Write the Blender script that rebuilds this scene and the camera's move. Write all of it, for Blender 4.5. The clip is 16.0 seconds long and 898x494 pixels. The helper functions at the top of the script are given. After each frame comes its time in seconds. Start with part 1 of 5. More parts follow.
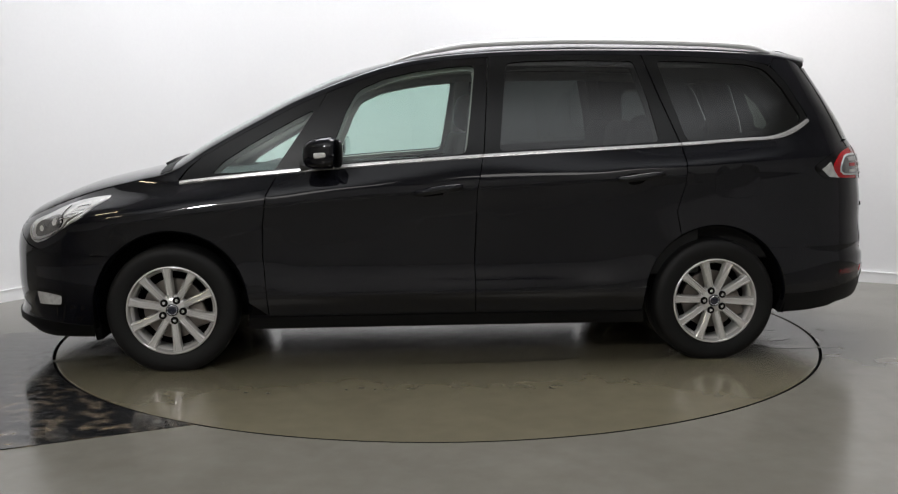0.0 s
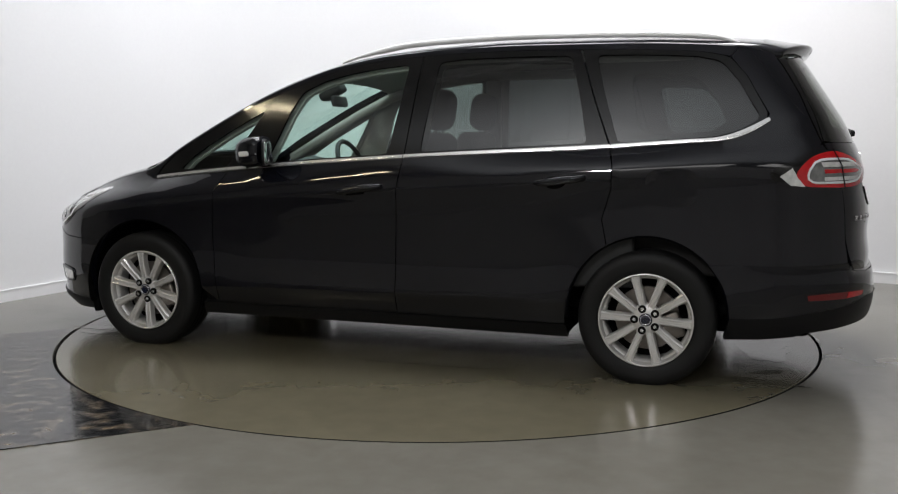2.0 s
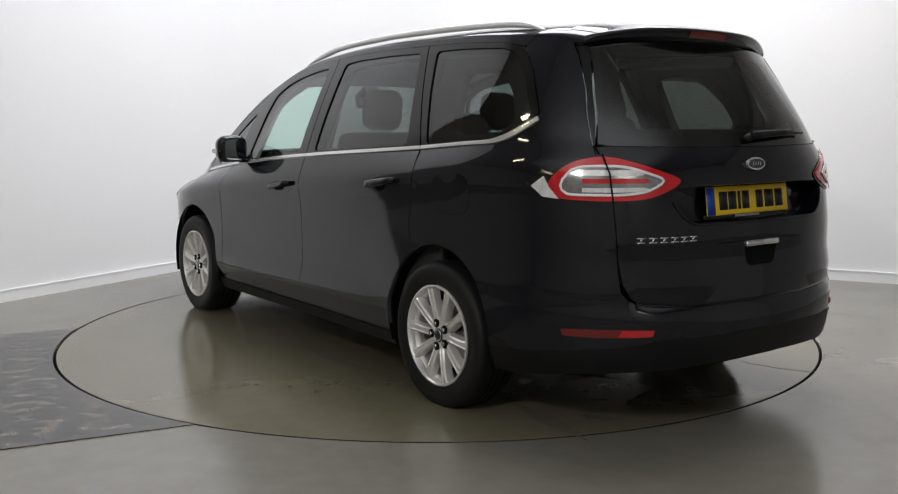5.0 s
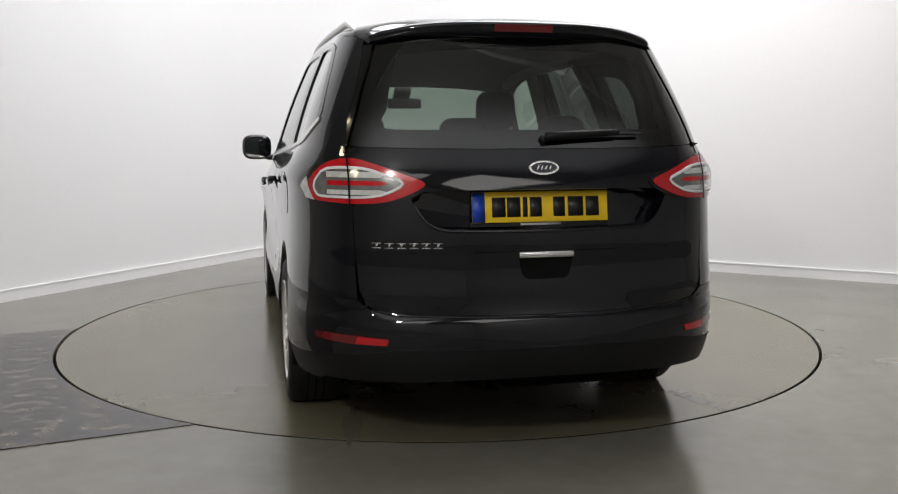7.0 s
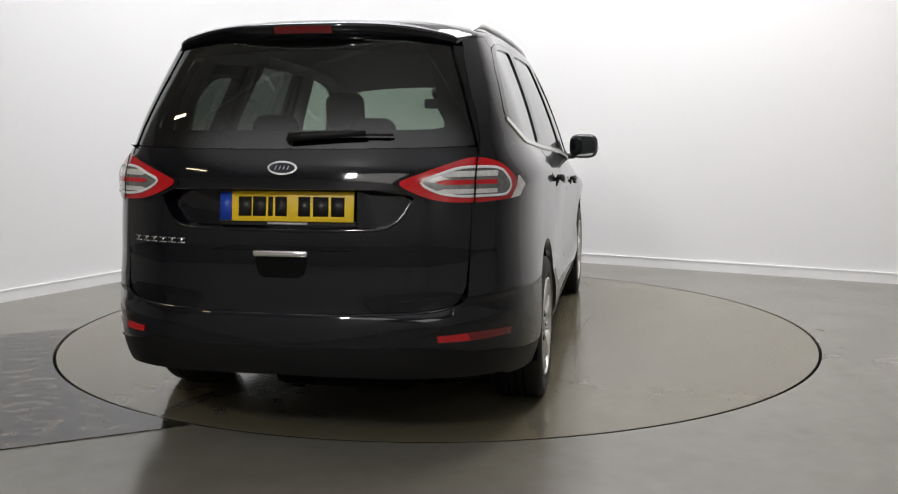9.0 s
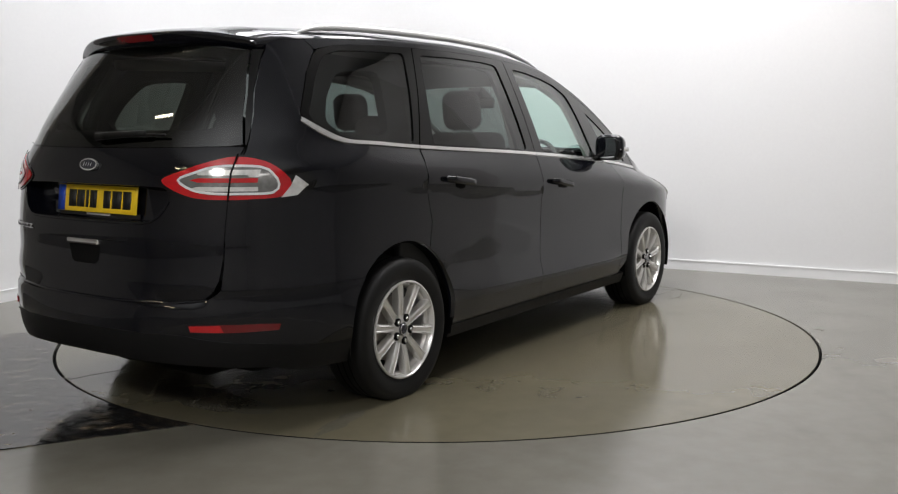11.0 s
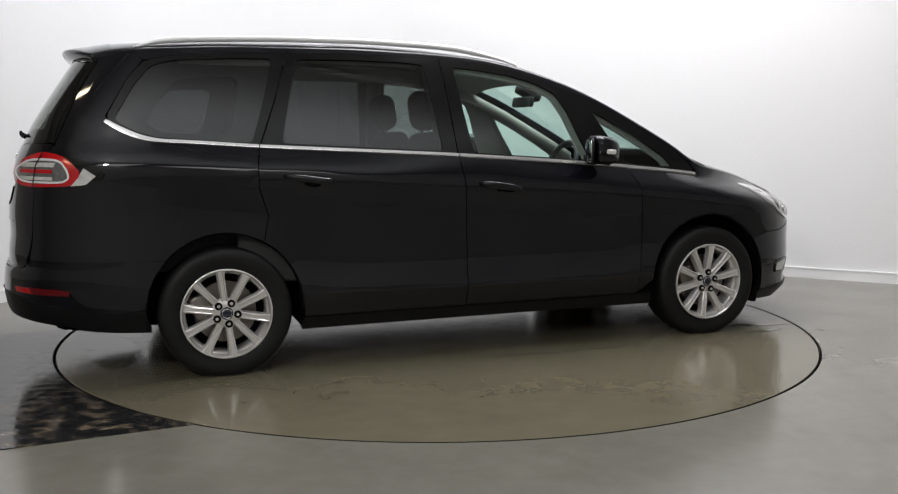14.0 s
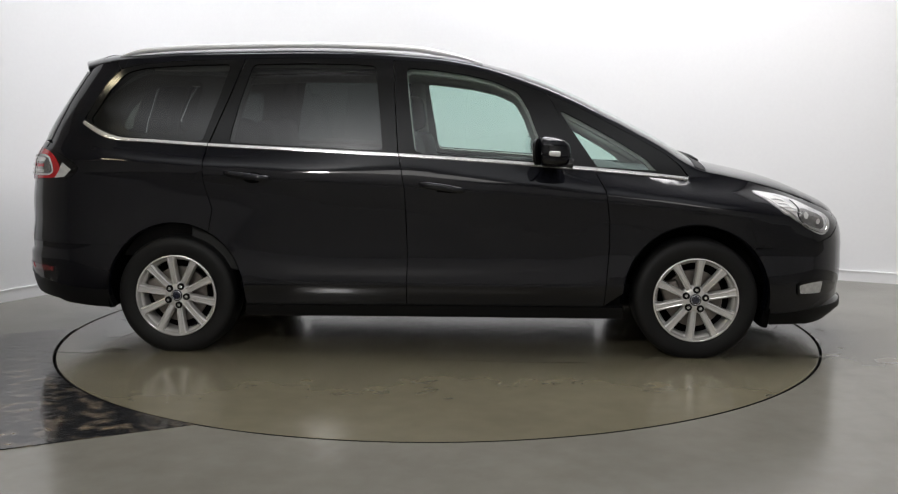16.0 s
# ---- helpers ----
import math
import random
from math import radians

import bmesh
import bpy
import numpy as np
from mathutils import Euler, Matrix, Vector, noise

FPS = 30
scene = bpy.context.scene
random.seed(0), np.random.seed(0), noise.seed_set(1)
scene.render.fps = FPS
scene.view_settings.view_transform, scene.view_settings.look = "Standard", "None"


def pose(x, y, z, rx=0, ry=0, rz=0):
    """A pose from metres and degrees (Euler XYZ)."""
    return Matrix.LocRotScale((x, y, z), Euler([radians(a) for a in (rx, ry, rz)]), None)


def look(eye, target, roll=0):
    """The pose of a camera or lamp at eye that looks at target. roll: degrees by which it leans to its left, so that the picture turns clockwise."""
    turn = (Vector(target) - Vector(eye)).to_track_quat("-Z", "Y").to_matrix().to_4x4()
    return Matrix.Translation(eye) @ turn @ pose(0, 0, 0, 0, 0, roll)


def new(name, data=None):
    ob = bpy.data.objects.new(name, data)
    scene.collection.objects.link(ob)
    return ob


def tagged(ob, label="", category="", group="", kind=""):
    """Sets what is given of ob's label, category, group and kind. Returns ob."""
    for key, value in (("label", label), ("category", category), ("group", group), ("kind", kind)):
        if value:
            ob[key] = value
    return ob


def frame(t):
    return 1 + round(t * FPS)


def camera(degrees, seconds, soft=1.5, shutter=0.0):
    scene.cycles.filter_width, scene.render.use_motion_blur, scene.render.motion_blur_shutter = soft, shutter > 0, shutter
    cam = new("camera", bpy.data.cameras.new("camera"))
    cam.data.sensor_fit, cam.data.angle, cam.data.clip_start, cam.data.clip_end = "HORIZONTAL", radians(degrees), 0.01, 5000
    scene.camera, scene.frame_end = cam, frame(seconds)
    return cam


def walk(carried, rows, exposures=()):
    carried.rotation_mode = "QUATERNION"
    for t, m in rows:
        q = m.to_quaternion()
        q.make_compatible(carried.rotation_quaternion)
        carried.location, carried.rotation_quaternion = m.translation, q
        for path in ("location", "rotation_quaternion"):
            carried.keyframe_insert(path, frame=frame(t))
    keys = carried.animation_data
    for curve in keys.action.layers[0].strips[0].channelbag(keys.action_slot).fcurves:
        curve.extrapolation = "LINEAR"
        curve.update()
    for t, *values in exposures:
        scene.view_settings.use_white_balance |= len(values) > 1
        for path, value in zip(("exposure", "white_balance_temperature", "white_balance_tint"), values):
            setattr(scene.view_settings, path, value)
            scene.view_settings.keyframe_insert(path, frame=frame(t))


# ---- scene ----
cam = camera(50.9, 16.0, soft=1.2)
walk(cam, [(0.0, pose(0, -5.8775, 1.2374, 90 - 7.1665, 0.128, -0.6426)),
           (16.0, pose(0, -5.8775, 1.2374, 90 - 7.1665, 0.128, -0.6426))],
     exposures=[(0.0, 0.03, 6400, 10), (3.5, 0.04, 6280, 10), (7.0, 0.03, 6500, 10), (9.5, 0.03, 6500, 10), (12.5, 0.05, 6400, 10), (16.0, 0.05, 6400, 10)])

# ---- world and lights ----
world = bpy.data.worlds.new("world")
scene.world = world
world.use_nodes = True
world.node_tree.nodes["Background"].inputs[0].default_value = (0.02, 0.02, 0.022, 1)
world.node_tree.nodes["Background"].inputs[1].default_value = 1.0

CORNER = Vector((-1.229, 4.184, 0))
ALONG_L = Vector((math.cos(radians(60.0)), math.sin(radians(60.0)), 0))   # left wall, towards the corner
ALONG_R = Vector((math.cos(radians(151.2)), math.sin(radians(151.2)), 0)) # right wall, towards the corner
ROOM_TURN = 60.6
CEILING = 4.6
SOFT_GLOW = 0.55


def room(a, b, z=0.0):
    """World place a metres from the corner along the left wall, b metres along the right wall."""
    return CORNER - ALONG_L * a - ALONG_R * b + Vector((0, 0, z))


# ---- materials ----
def material(name, base, rough=0.5, metal=0.0, coat=0.0, coat_rough=0.03, spec=0.5, vary=0.0, vary_scale=3.0, fine=0.0,
             fine_scale=60.0, bump=0.0, bump_scale=80.0, rough_vary=0.0, emit=0.0, emit_colour=None, base2=None,
             spots=0.0, spot_scale=4.0, spot_colour=(0.5, 0.5, 0.45)):
    m = bpy.data.materials.new(name)
    m.use_nodes = True
    nt = m.node_tree
    p = nt.nodes["Principled BSDF"]
    p.inputs["Base Color"].default_value = (*base, 1)
    p.inputs["Roughness"].default_value = rough
    p.inputs["Metallic"].default_value = metal
    p.inputs["Coat Weight"].default_value = coat
    p.inputs["Coat Roughness"].default_value = coat_rough
    p.inputs["Specular IOR Level"].default_value = spec
    if emit:
        p.inputs["Emission Color"].default_value = (*(emit_colour or base), 1)
        p.inputs["Emission Strength"].default_value = emit
    tc = nt.nodes.new("ShaderNodeTexCoord")

    def noise_node(scale, detail=4.0):
        n = nt.nodes.new("ShaderNodeTexNoise")
        n.inputs["Scale"].default_value = scale
        n.inputs["Detail"].default_value = detail
        nt.links.new(tc.outputs["Object"], n.inputs["Vector"])
        return n

    if vary or base2:
        n1, n2 = noise_node(vary_scale, 6), noise_node(fine_scale, 3)
        ramp = nt.nodes.new("ShaderNodeValToRGB")
        ramp.color_ramp.elements[0].position, ramp.color_ramp.elements[1].position = 0.25, 0.75
        lo = base2 or tuple(c * (1 - vary) for c in base)
        ramp.color_ramp.elements[0].color = (*lo, 1)
        ramp.color_ramp.elements[1].color = (*base, 1)
        nt.links.new(n1.outputs["Fac"], ramp.inputs["Fac"])
        mix = nt.nodes.new("ShaderNodeMix")
        mix.data_type, mix.blend_type = "RGBA", "MULTIPLY"
        mix.inputs["Factor"].default_value = fine
        nt.links.new(ramp.outputs["Color"], mix.inputs["A"])
        nt.links.new(n2.outputs["Fac"], mix.inputs["B"])
        top = mix
        if spots:
            # scattered stains: fine blotches gathered in larger patches
            n5, n6 = noise_node(spot_scale * 5, 6), noise_node(spot_scale, 3)
            both = nt.nodes.new("ShaderNodeMath")
            both.operation = "MULTIPLY"
            nt.links.new(n5.outputs["Fac"], both.inputs[0])
            nt.links.new(n6.outputs["Fac"], both.inputs[1])
            cut = nt.nodes.new("ShaderNodeMapRange")
            cut.inputs["From Min"].default_value, cut.inputs["From Max"].default_value = 0.25, 0.46
            cut.inputs["To Max"].default_value = spots
            nt.links.new(both.outputs[0], cut.inputs["Value"])
            top = nt.nodes.new("ShaderNodeMix")
            top.data_type, top.blend_type = "RGBA", "MULTIPLY"
            nt.links.new(cut.outputs["Result"], top.inputs["Factor"])
            nt.links.new(mix.outputs["Result"], top.inputs["A"])
            top.inputs["B"].default_value = (*spot_colour, 1)
        nt.links.new(top.outputs["Result"], p.inputs["Base Color"])
    if rough_vary:
        n3 = noise_node(vary_scale * 1.7, 5)
        mr = nt.nodes.new("ShaderNodeMapRange")
        mr.inputs["To Min"].default_value = max(0.0, rough - rough_vary)
        mr.inputs["To Max"].default_value = min(1.0, rough + rough_vary)
        mr.inputs["From Min"].default_value, mr.inputs["From Max"].default_value = 0.3, 0.7
        nt.links.new(n3.outputs["Fac"], mr.inputs["Value"])
        nt.links.new(mr.outputs["Result"], p.inputs["Roughness"])
    if bump:
        n4 = noise_node(bump_scale, 3)
        b = nt.nodes.new("ShaderNodeBump")
        b.inputs["Strength"].default_value = bump
        b.inputs["Distance"].default_value = 0.002
        nt.links.new(n4.outputs["Fac"], b.inputs["Height"])
        nt.links.new(b.outputs["Normal"], p.inputs["Normal"])
    return m


def glass(name, tint, gloss=1.0):
    m = bpy.data.materials.new(name)
    m.use_nodes = True
    nt = m.node_tree
    nt.nodes.remove(nt.nodes["Principled BSDF"])
    out = nt.nodes["Material Output"]
    tr = nt.nodes.new("ShaderNodeBsdfTransparent")
    tr.inputs["Color"].default_value = (*tint, 1)
    gl = nt.nodes.new("ShaderNodeBsdfGlossy")
    gl.inputs["Roughness"].default_value = 0.01
    gl.inputs["Color"].default_value = (gloss, gloss, gloss, 1)
    lw = nt.nodes.new("ShaderNodeLayerWeight")
    lw.inputs["Blend"].default_value = 0.5
    pw = nt.nodes.new("ShaderNodeMath")
    pw.operation = "POWER"
    pw.inputs[1].default_value = 5.0
    fr = nt.nodes.new("ShaderNodeMath")
    fr.operation = "MULTIPLY_ADD"
    fr.inputs[1].default_value, fr.inputs[2].default_value = 0.88, 0.09
    nt.links.new(lw.outputs["Facing"], pw.inputs[0])
    nt.links.new(pw.outputs[0], fr.inputs[0])
    mx = nt.nodes.new("ShaderNodeMixShader")
    nt.links.new(fr.outputs[0], mx.inputs[0])
    nt.links.new(tr.outputs[0], mx.inputs[1])
    nt.links.new(gl.outputs[0], mx.inputs[2])
    nt.links.new(mx.outputs[0], out.inputs["Surface"])
    return m


M_WALL = material("white_wall_paint", (0.775, 0.775, 0.775), 0.6, vary=0.03, vary_scale=0.7, fine=0.04, fine_scale=40, bump=0.08, bump_scale=220)
M_SKIRT = material("white_gloss_skirting", (0.80, 0.80, 0.80), 0.3, vary=0.05, vary_scale=4)
M_CEIL = material("white_ceiling", (0.80, 0.80, 0.80), 0.8, vary=0.04, vary_scale=1)
# the added hall is pale only to reflect brighter in the paintwork
M_DARK = material("pale_unseen_wall", (0.66, 0.65, 0.64), 0.7, vary=0.15, vary_scale=0.6)
M_HALLTOP = material("pale_unseen_ceiling", (0.62, 0.62, 0.63), 0.8, vary=0.2, vary_scale=0.7)
M_FLOOR = material("grey_floor_paint", (0.196, 0.185, 0.156), 0.20, spec=0.62, spots=0.16, spot_scale=1.7, base2=(0.160, 0.151, 0.126), vary=0.2, vary_scale=1.5, fine=0.22,
                   fine_scale=9, rough_vary=0.03)
M_DISC = material("turntable_floor_paint", (0.166, 0.150, 0.102), 0.17, spec=0.65, spots=0.10, spot_scale=1.3, base2=(0.140, 0.125, 0.084), vary=0.2, vary_scale=1.6, fine=0.22,
                  fine_scale=8, rough_vary=0.03)
M_MAT = material("dark_worn_floor_strip", (0.19, 0.15, 0.105), 0.13, spec=0.5, base2=(0.018, 0.018, 0.019), vary=0.4, vary_scale=12.0, fine=0.5, fine_scale=40, rough_vary=0.10, bump=0.05, bump_scale=25)
for node in M_MAT.node_tree.nodes:
    if node.type == "VALTORGB":          # mostly black, tan only in the worn spots
        node.color_ramp.elements[1].position = 0.70
        node.color_ramp.elements[0].position = 0.50
# for dark gaps, and for shade drawn in recesses, tread and tailgate crease
M_PIT = material("black_gap", (0.004, 0.004, 0.004), 0.9, spec=0.1)
M_PAINT = material("black_car_paint", (0.0026, 0.0030, 0.0058), 0.5, coat=1.0, coat_rough=0.05, spec=0.04, vary=0.2, vary_scale=30, fine=0.2, fine_scale=900)
M_GLOSS = material("gloss_black_trim", (0.005, 0.005, 0.005), 0.12, spec=0.5, vary=0.2, vary_scale=20)
M_PLASTIC = material("textured_black_plastic", (0.006, 0.006, 0.0064), 0.5, spec=0.22, vary=0.25, vary_scale=25, bump=0.3, bump_scale=500)
M_RUBBER = material("black_tyre_rubber", (0.0065, 0.0065, 0.0065), 0.6, spec=0.3, vary=0.3, vary_scale=12, bump=0.2, bump_scale=200)
M_LINER = material("dark_underbody", (0.004, 0.004, 0.004), 0.9, spec=0.05, vary=0.3, vary_scale=10)
M_CHROME = material("chrome", (0.85, 0.85, 0.86), 0.09, 1.0, vary=0.04, vary_scale=20)
M_TRIM = material("bright_satin_trim", (0.85, 0.85, 0.84), 0.22, 0.75, vary=0.04, vary_scale=20)
M_RAIL = material("satin_aluminium", (0.86, 0.86, 0.87), 0.35, 0.15, vary=0.06, vary_scale=15)
M_RIM = material("silver_alloy_paint", (0.80, 0.79, 0.77), 0.25, 0.55, coat=0.4, coat_rough=0.08, vary=0.08, vary_scale=18, fine=0.1, fine_scale=300)
M_DISCBRAKE = material("brake_disc_steel", (0.22, 0.20, 0.18), 0.45, 0.9, vary=0.3, vary_scale=20)
M_RED = material("red_lamp_lens", (0.56, 0.005, 0.010), 0.15, coat=0.7, vary=0.25, vary_scale=40)
M_DARKRED = material("dark_red_lens", (0.15, 0.002, 0.005), 0.15, coat=0.7, vary=0.2, vary_scale=40)
M_CLEAR = material("clear_lamp_lens", (0.82, 0.82, 0.80), 0.14, 0.15, coat=1.0, vary=0.35, vary_scale=45, bump=0.3, bump_scale=120)
M_LAMPGREY = material("lamp_reflector_grey", (0.34, 0.34, 0.335), 0.15, 0.6, coat=1.0, vary=0.5, vary_scale=35)
M_YELLOW = material("yellow_plate", (0.80, 0.54, 0.012), 0.4, vary=0.06, vary_scale=20)
M_BLUE = material("blue_plate_band", (0.015, 0.06, 0.42), 0.4, vary=0.08, vary_scale=20)
M_INK = material("black_print", (0.01, 0.01, 0.01), 0.5, vary=0.1, vary_scale=30)
M_WHITE = material("white_print", (0.75, 0.75, 0.76), 0.5, vary=0.05, vary_scale=30)
M_NAVY = material("dark_blue_enamel", (0.006, 0.009, 0.028), 0.2, coat=1.0, vary=0.1, vary_scale=30)
M_PRINT = material("black_glass_print", (0.004, 0.004, 0.004), 0.8, spec=0.05, vary=0.2, vary_scale=30)
M_SEAT = material("dark_seat_cloth", (0.022, 0.021, 0.021), 0.85, vary=0.3, vary_scale=20, bump=0.3, bump_scale=400)
M_DASH = material("dark_dashboard_plastic", (0.024, 0.025, 0.025), 0.6, vary=0.2, vary_scale=15, bump=0.2, bump_scale=300)
M_HEADLINER = material("light_headliner", (0.42, 0.41, 0.38), 0.9, vary=0.06, vary_scale=10, bump=0.1, bump_scale=300)
M_MIRROR = material("mirror_glass", (0.75, 0.77, 0.77), 0.02, 1.0, vary=0.02, vary_scale=5)
M_GLASS = glass("green_tinted_glass", (0.72, 0.87, 0.82))
M_PRIVACY = glass("privacy_glass", (0.150, 0.168, 0.165))
M_REAR = glass("privacy_rear_glass", (0.26, 0.29, 0.25))
M_LIGHT = material("fluorescent_tube", (1, 0.93, 0.80), 0.5, emit=40.0, emit_colour=(1.0, 0.86, 0.58))
M_PANEL = material("light_panel_diffuser", (0.9, 0.9, 0.9), 0.5, emit=4.0, emit_colour=(1.0, 0.98, 0.99))
M_DIM = material("hall_fill_diffuser", (0.8, 0.8, 0.8), 0.5, emit=1.0, emit_colour=(1.0, 0.97, 0.93))
M_SOFT = material("reflection_glow_sheet", (0.45, 0.45, 0.45), 0.6, emit=0.45, emit_colour=(0.95, 0.97, 1.0))
M_CRYSTAL = material("crystal_lamp_reflector", (0.88, 0.88, 0.88), 0.20, 0.35, coat=1.0, base2=(0.50, 0.50, 0.51), vary=0.5, vary_scale=24, bump=0.4, bump_scale=60)
M_WET = material("damp_floor", (0.150, 0.138, 0.105), 0.10, vary=0.2, vary_scale=6, fine=0.3)
M_BATTEN = material("white_metal_batten", (0.7, 0.7, 0.7), 0.4, vary=0.05, vary_scale=8)


# ---- mesh helpers ----
def mesh_object(name, bm, mat, smooth=True):
    me = bpy.data.meshes.new(name)
    bm.normal_update()
    bm.to_mesh(me)
    bm.free()
    if smooth:
        me.polygons.foreach_set("use_smooth", [True] * len(me.polygons))
    for m in (mat if isinstance(mat, (list, tuple)) else [mat]):
        me.materials.append(m)
    return new(name, me)


def part(name, bm, mat, parent, label="", smooth=True):
    ob = mesh_object(name, bm, mat, smooth)
    ob.parent = parent
    return tagged(ob, label) if label else ob


def sharpen(bm, degrees=35):
    bm.normal_update()
    for e in bm.edges:
        if len(e.link_faces) == 2 and e.calc_face_angle(0) > radians(degrees):
            e.smooth = False
    return bm


def add_box(bm, size, m, bevel=0.0, segments=2):
    made = bmesh.ops.create_cube(bm, size=1.0, matrix=Matrix.Identity(4))["verts"]
    for v in made:
        v.co = Vector((v.co.x * size[0], v.co.y * size[1], v.co.z * size[2]))
    if bevel:
        edges = list({e for v in made for e in v.link_edges})
        res = bmesh.ops.bevel(bm, geom=edges, offset=bevel, segments=segments, affect="EDGES", profile=0.5)
        made = list({v for f in res["faces"] for v in f.verts} | {v for v in made if v.is_valid})
    for v in made:
        v.co = m @ v.co
    return bm


def box(size, m=Matrix.Identity(4), bevel=0.0, segments=2):
    return add_box(bmesh.new(), size, m, bevel, segments)


def add_lathe(bm, profile, m=Matrix.Identity(4), n=48, closed=False):
    """Turns (radius, height) pairs round the z axis."""
    rings = []
    for r, h in profile:
        rings.append([bm.verts.new(m @ Vector((r * math.cos(2 * math.pi * i / n), r * math.sin(2 * math.pi * i / n), h))) for i in range(n)])
    pairs = list(zip(rings, rings[1:])) + ([(rings[-1], rings[0])] if closed else [])
    for a, b in pairs:
        for i in range(n):
            bm.faces.new((a[i], a[(i + 1) % n], b[(i + 1) % n], b[i]))
    return bm


def cap(bm, n):
    """Closes the last ring of n vertices."""
    bm.verts.ensure_lookup_table()
    bm.faces.new(bm.verts[-n:])
    return bm


def add_tube(bm, points, ry, rz, n=10, taper=None):
    """A tube of oval section along points, its section upright; taper: its share of full size at 0 to 1 along it."""
    rings = []
    for i, p in enumerate(points):
        a, b = Vector(points[max(0, i - 1)]), Vector(points[min(len(points) - 1, i + 1)])
        d = (b - a).normalized()
        side = d.cross(Vector((0, 0, 1)))
        side = side.normalized() if side.length > 1e-4 else Vector((1, 0, 0))
        up = side.cross(d)
        w = taper(i / (len(points) - 1)) if taper else 1.0
        rings.append([bm.verts.new(Vector(p) + side * (w * ry * math.cos(2 * math.pi * k / n)) + up * (w * rz * math.sin(2 * math.pi * k / n))) for k in range(n)])
    for a, b in zip(rings, rings[1:]):
        for k in range(n):
            bm.faces.new((a[k], a[(k + 1) % n], b[(k + 1) % n], b[k]))
    bm.faces.new(rings[0][::-1])
    bm.faces.new(rings[-1])
    return bm


def add_prism(bm, outline, m, depth, bevel=0.0):
    """A flat outline (x, y) pushed along z by depth."""
    lo = [bm.verts.new(m @ Vector((x, y, 0))) for x, y in outline]
    hi = [bm.verts.new(m @ Vector((x, y, depth))) for x, y in outline]
    bm.faces.new(lo[::-1])
    bm.faces.new(hi)
    k = len(lo)
    for i in range(k):
        bm.faces.new((lo[i], lo[(i + 1) % k], hi[(i + 1) % k], hi[i]))
    return bm


def curve(*pts):
    """A smooth monotone curve through (t, value) pairs, as a function of arrays."""
    pts = sorted(pts)
    t = np.array([p[0] for p in pts], float)
    v = np.array([p[1] for p in pts], float)
    h, d = np.diff(t), np.diff(v) / np.diff(t)
    s = np.zeros_like(v)
    for i in range(1, len(v) - 1):
        if d[i - 1] * d[i] > 0:
            w1, w2 = 2 * h[i] + h[i - 1], h[i] + 2 * h[i - 1]
            s[i] = (w1 + w2) / (w1 / d[i - 1] + w2 / d[i])
    s[0], s[-1] = d[0], d[-1]

    def f(x):
        x = np.asarray(x, float)
        i = np.clip(np.searchsorted(t, x) - 1, 0, len(t) - 2)
        k = np.clip((x - t[i]) / h[i], 0, 1)
        out = (v[i] * (1 + 2 * k) * (1 - k) ** 2 + s[i] * h[i] * k * (1 - k) ** 2 + v[i + 1] * k * k * (3 - 2 * k) + s[i + 1] * h[i] * k * k * (k - 1))
        return out
    return f


# ---- the setting ----
def quad_prism(name, corners, z0, z1, mat, thick_dir=None):
    bm = bmesh.new()
    lo = [bm.verts.new((c.x, c.y, z0)) for c in corners]
    hi = [bm.verts.new((c.x, c.y, z1)) for c in corners]
    bm.faces.new(lo[::-1])
    bm.faces.new(hi)
    for i in range(4):
        bm.faces.new((lo[i], lo[(i + 1) % 4], hi[(i + 1) % 4], hi[i]))
    bmesh.ops.recalc_face_normals(bm, faces=bm.faces)
    return tagged(mesh_object(name, bm, mat, False), kind="structure")


DISC_R, GAP = 2.247, 0.016


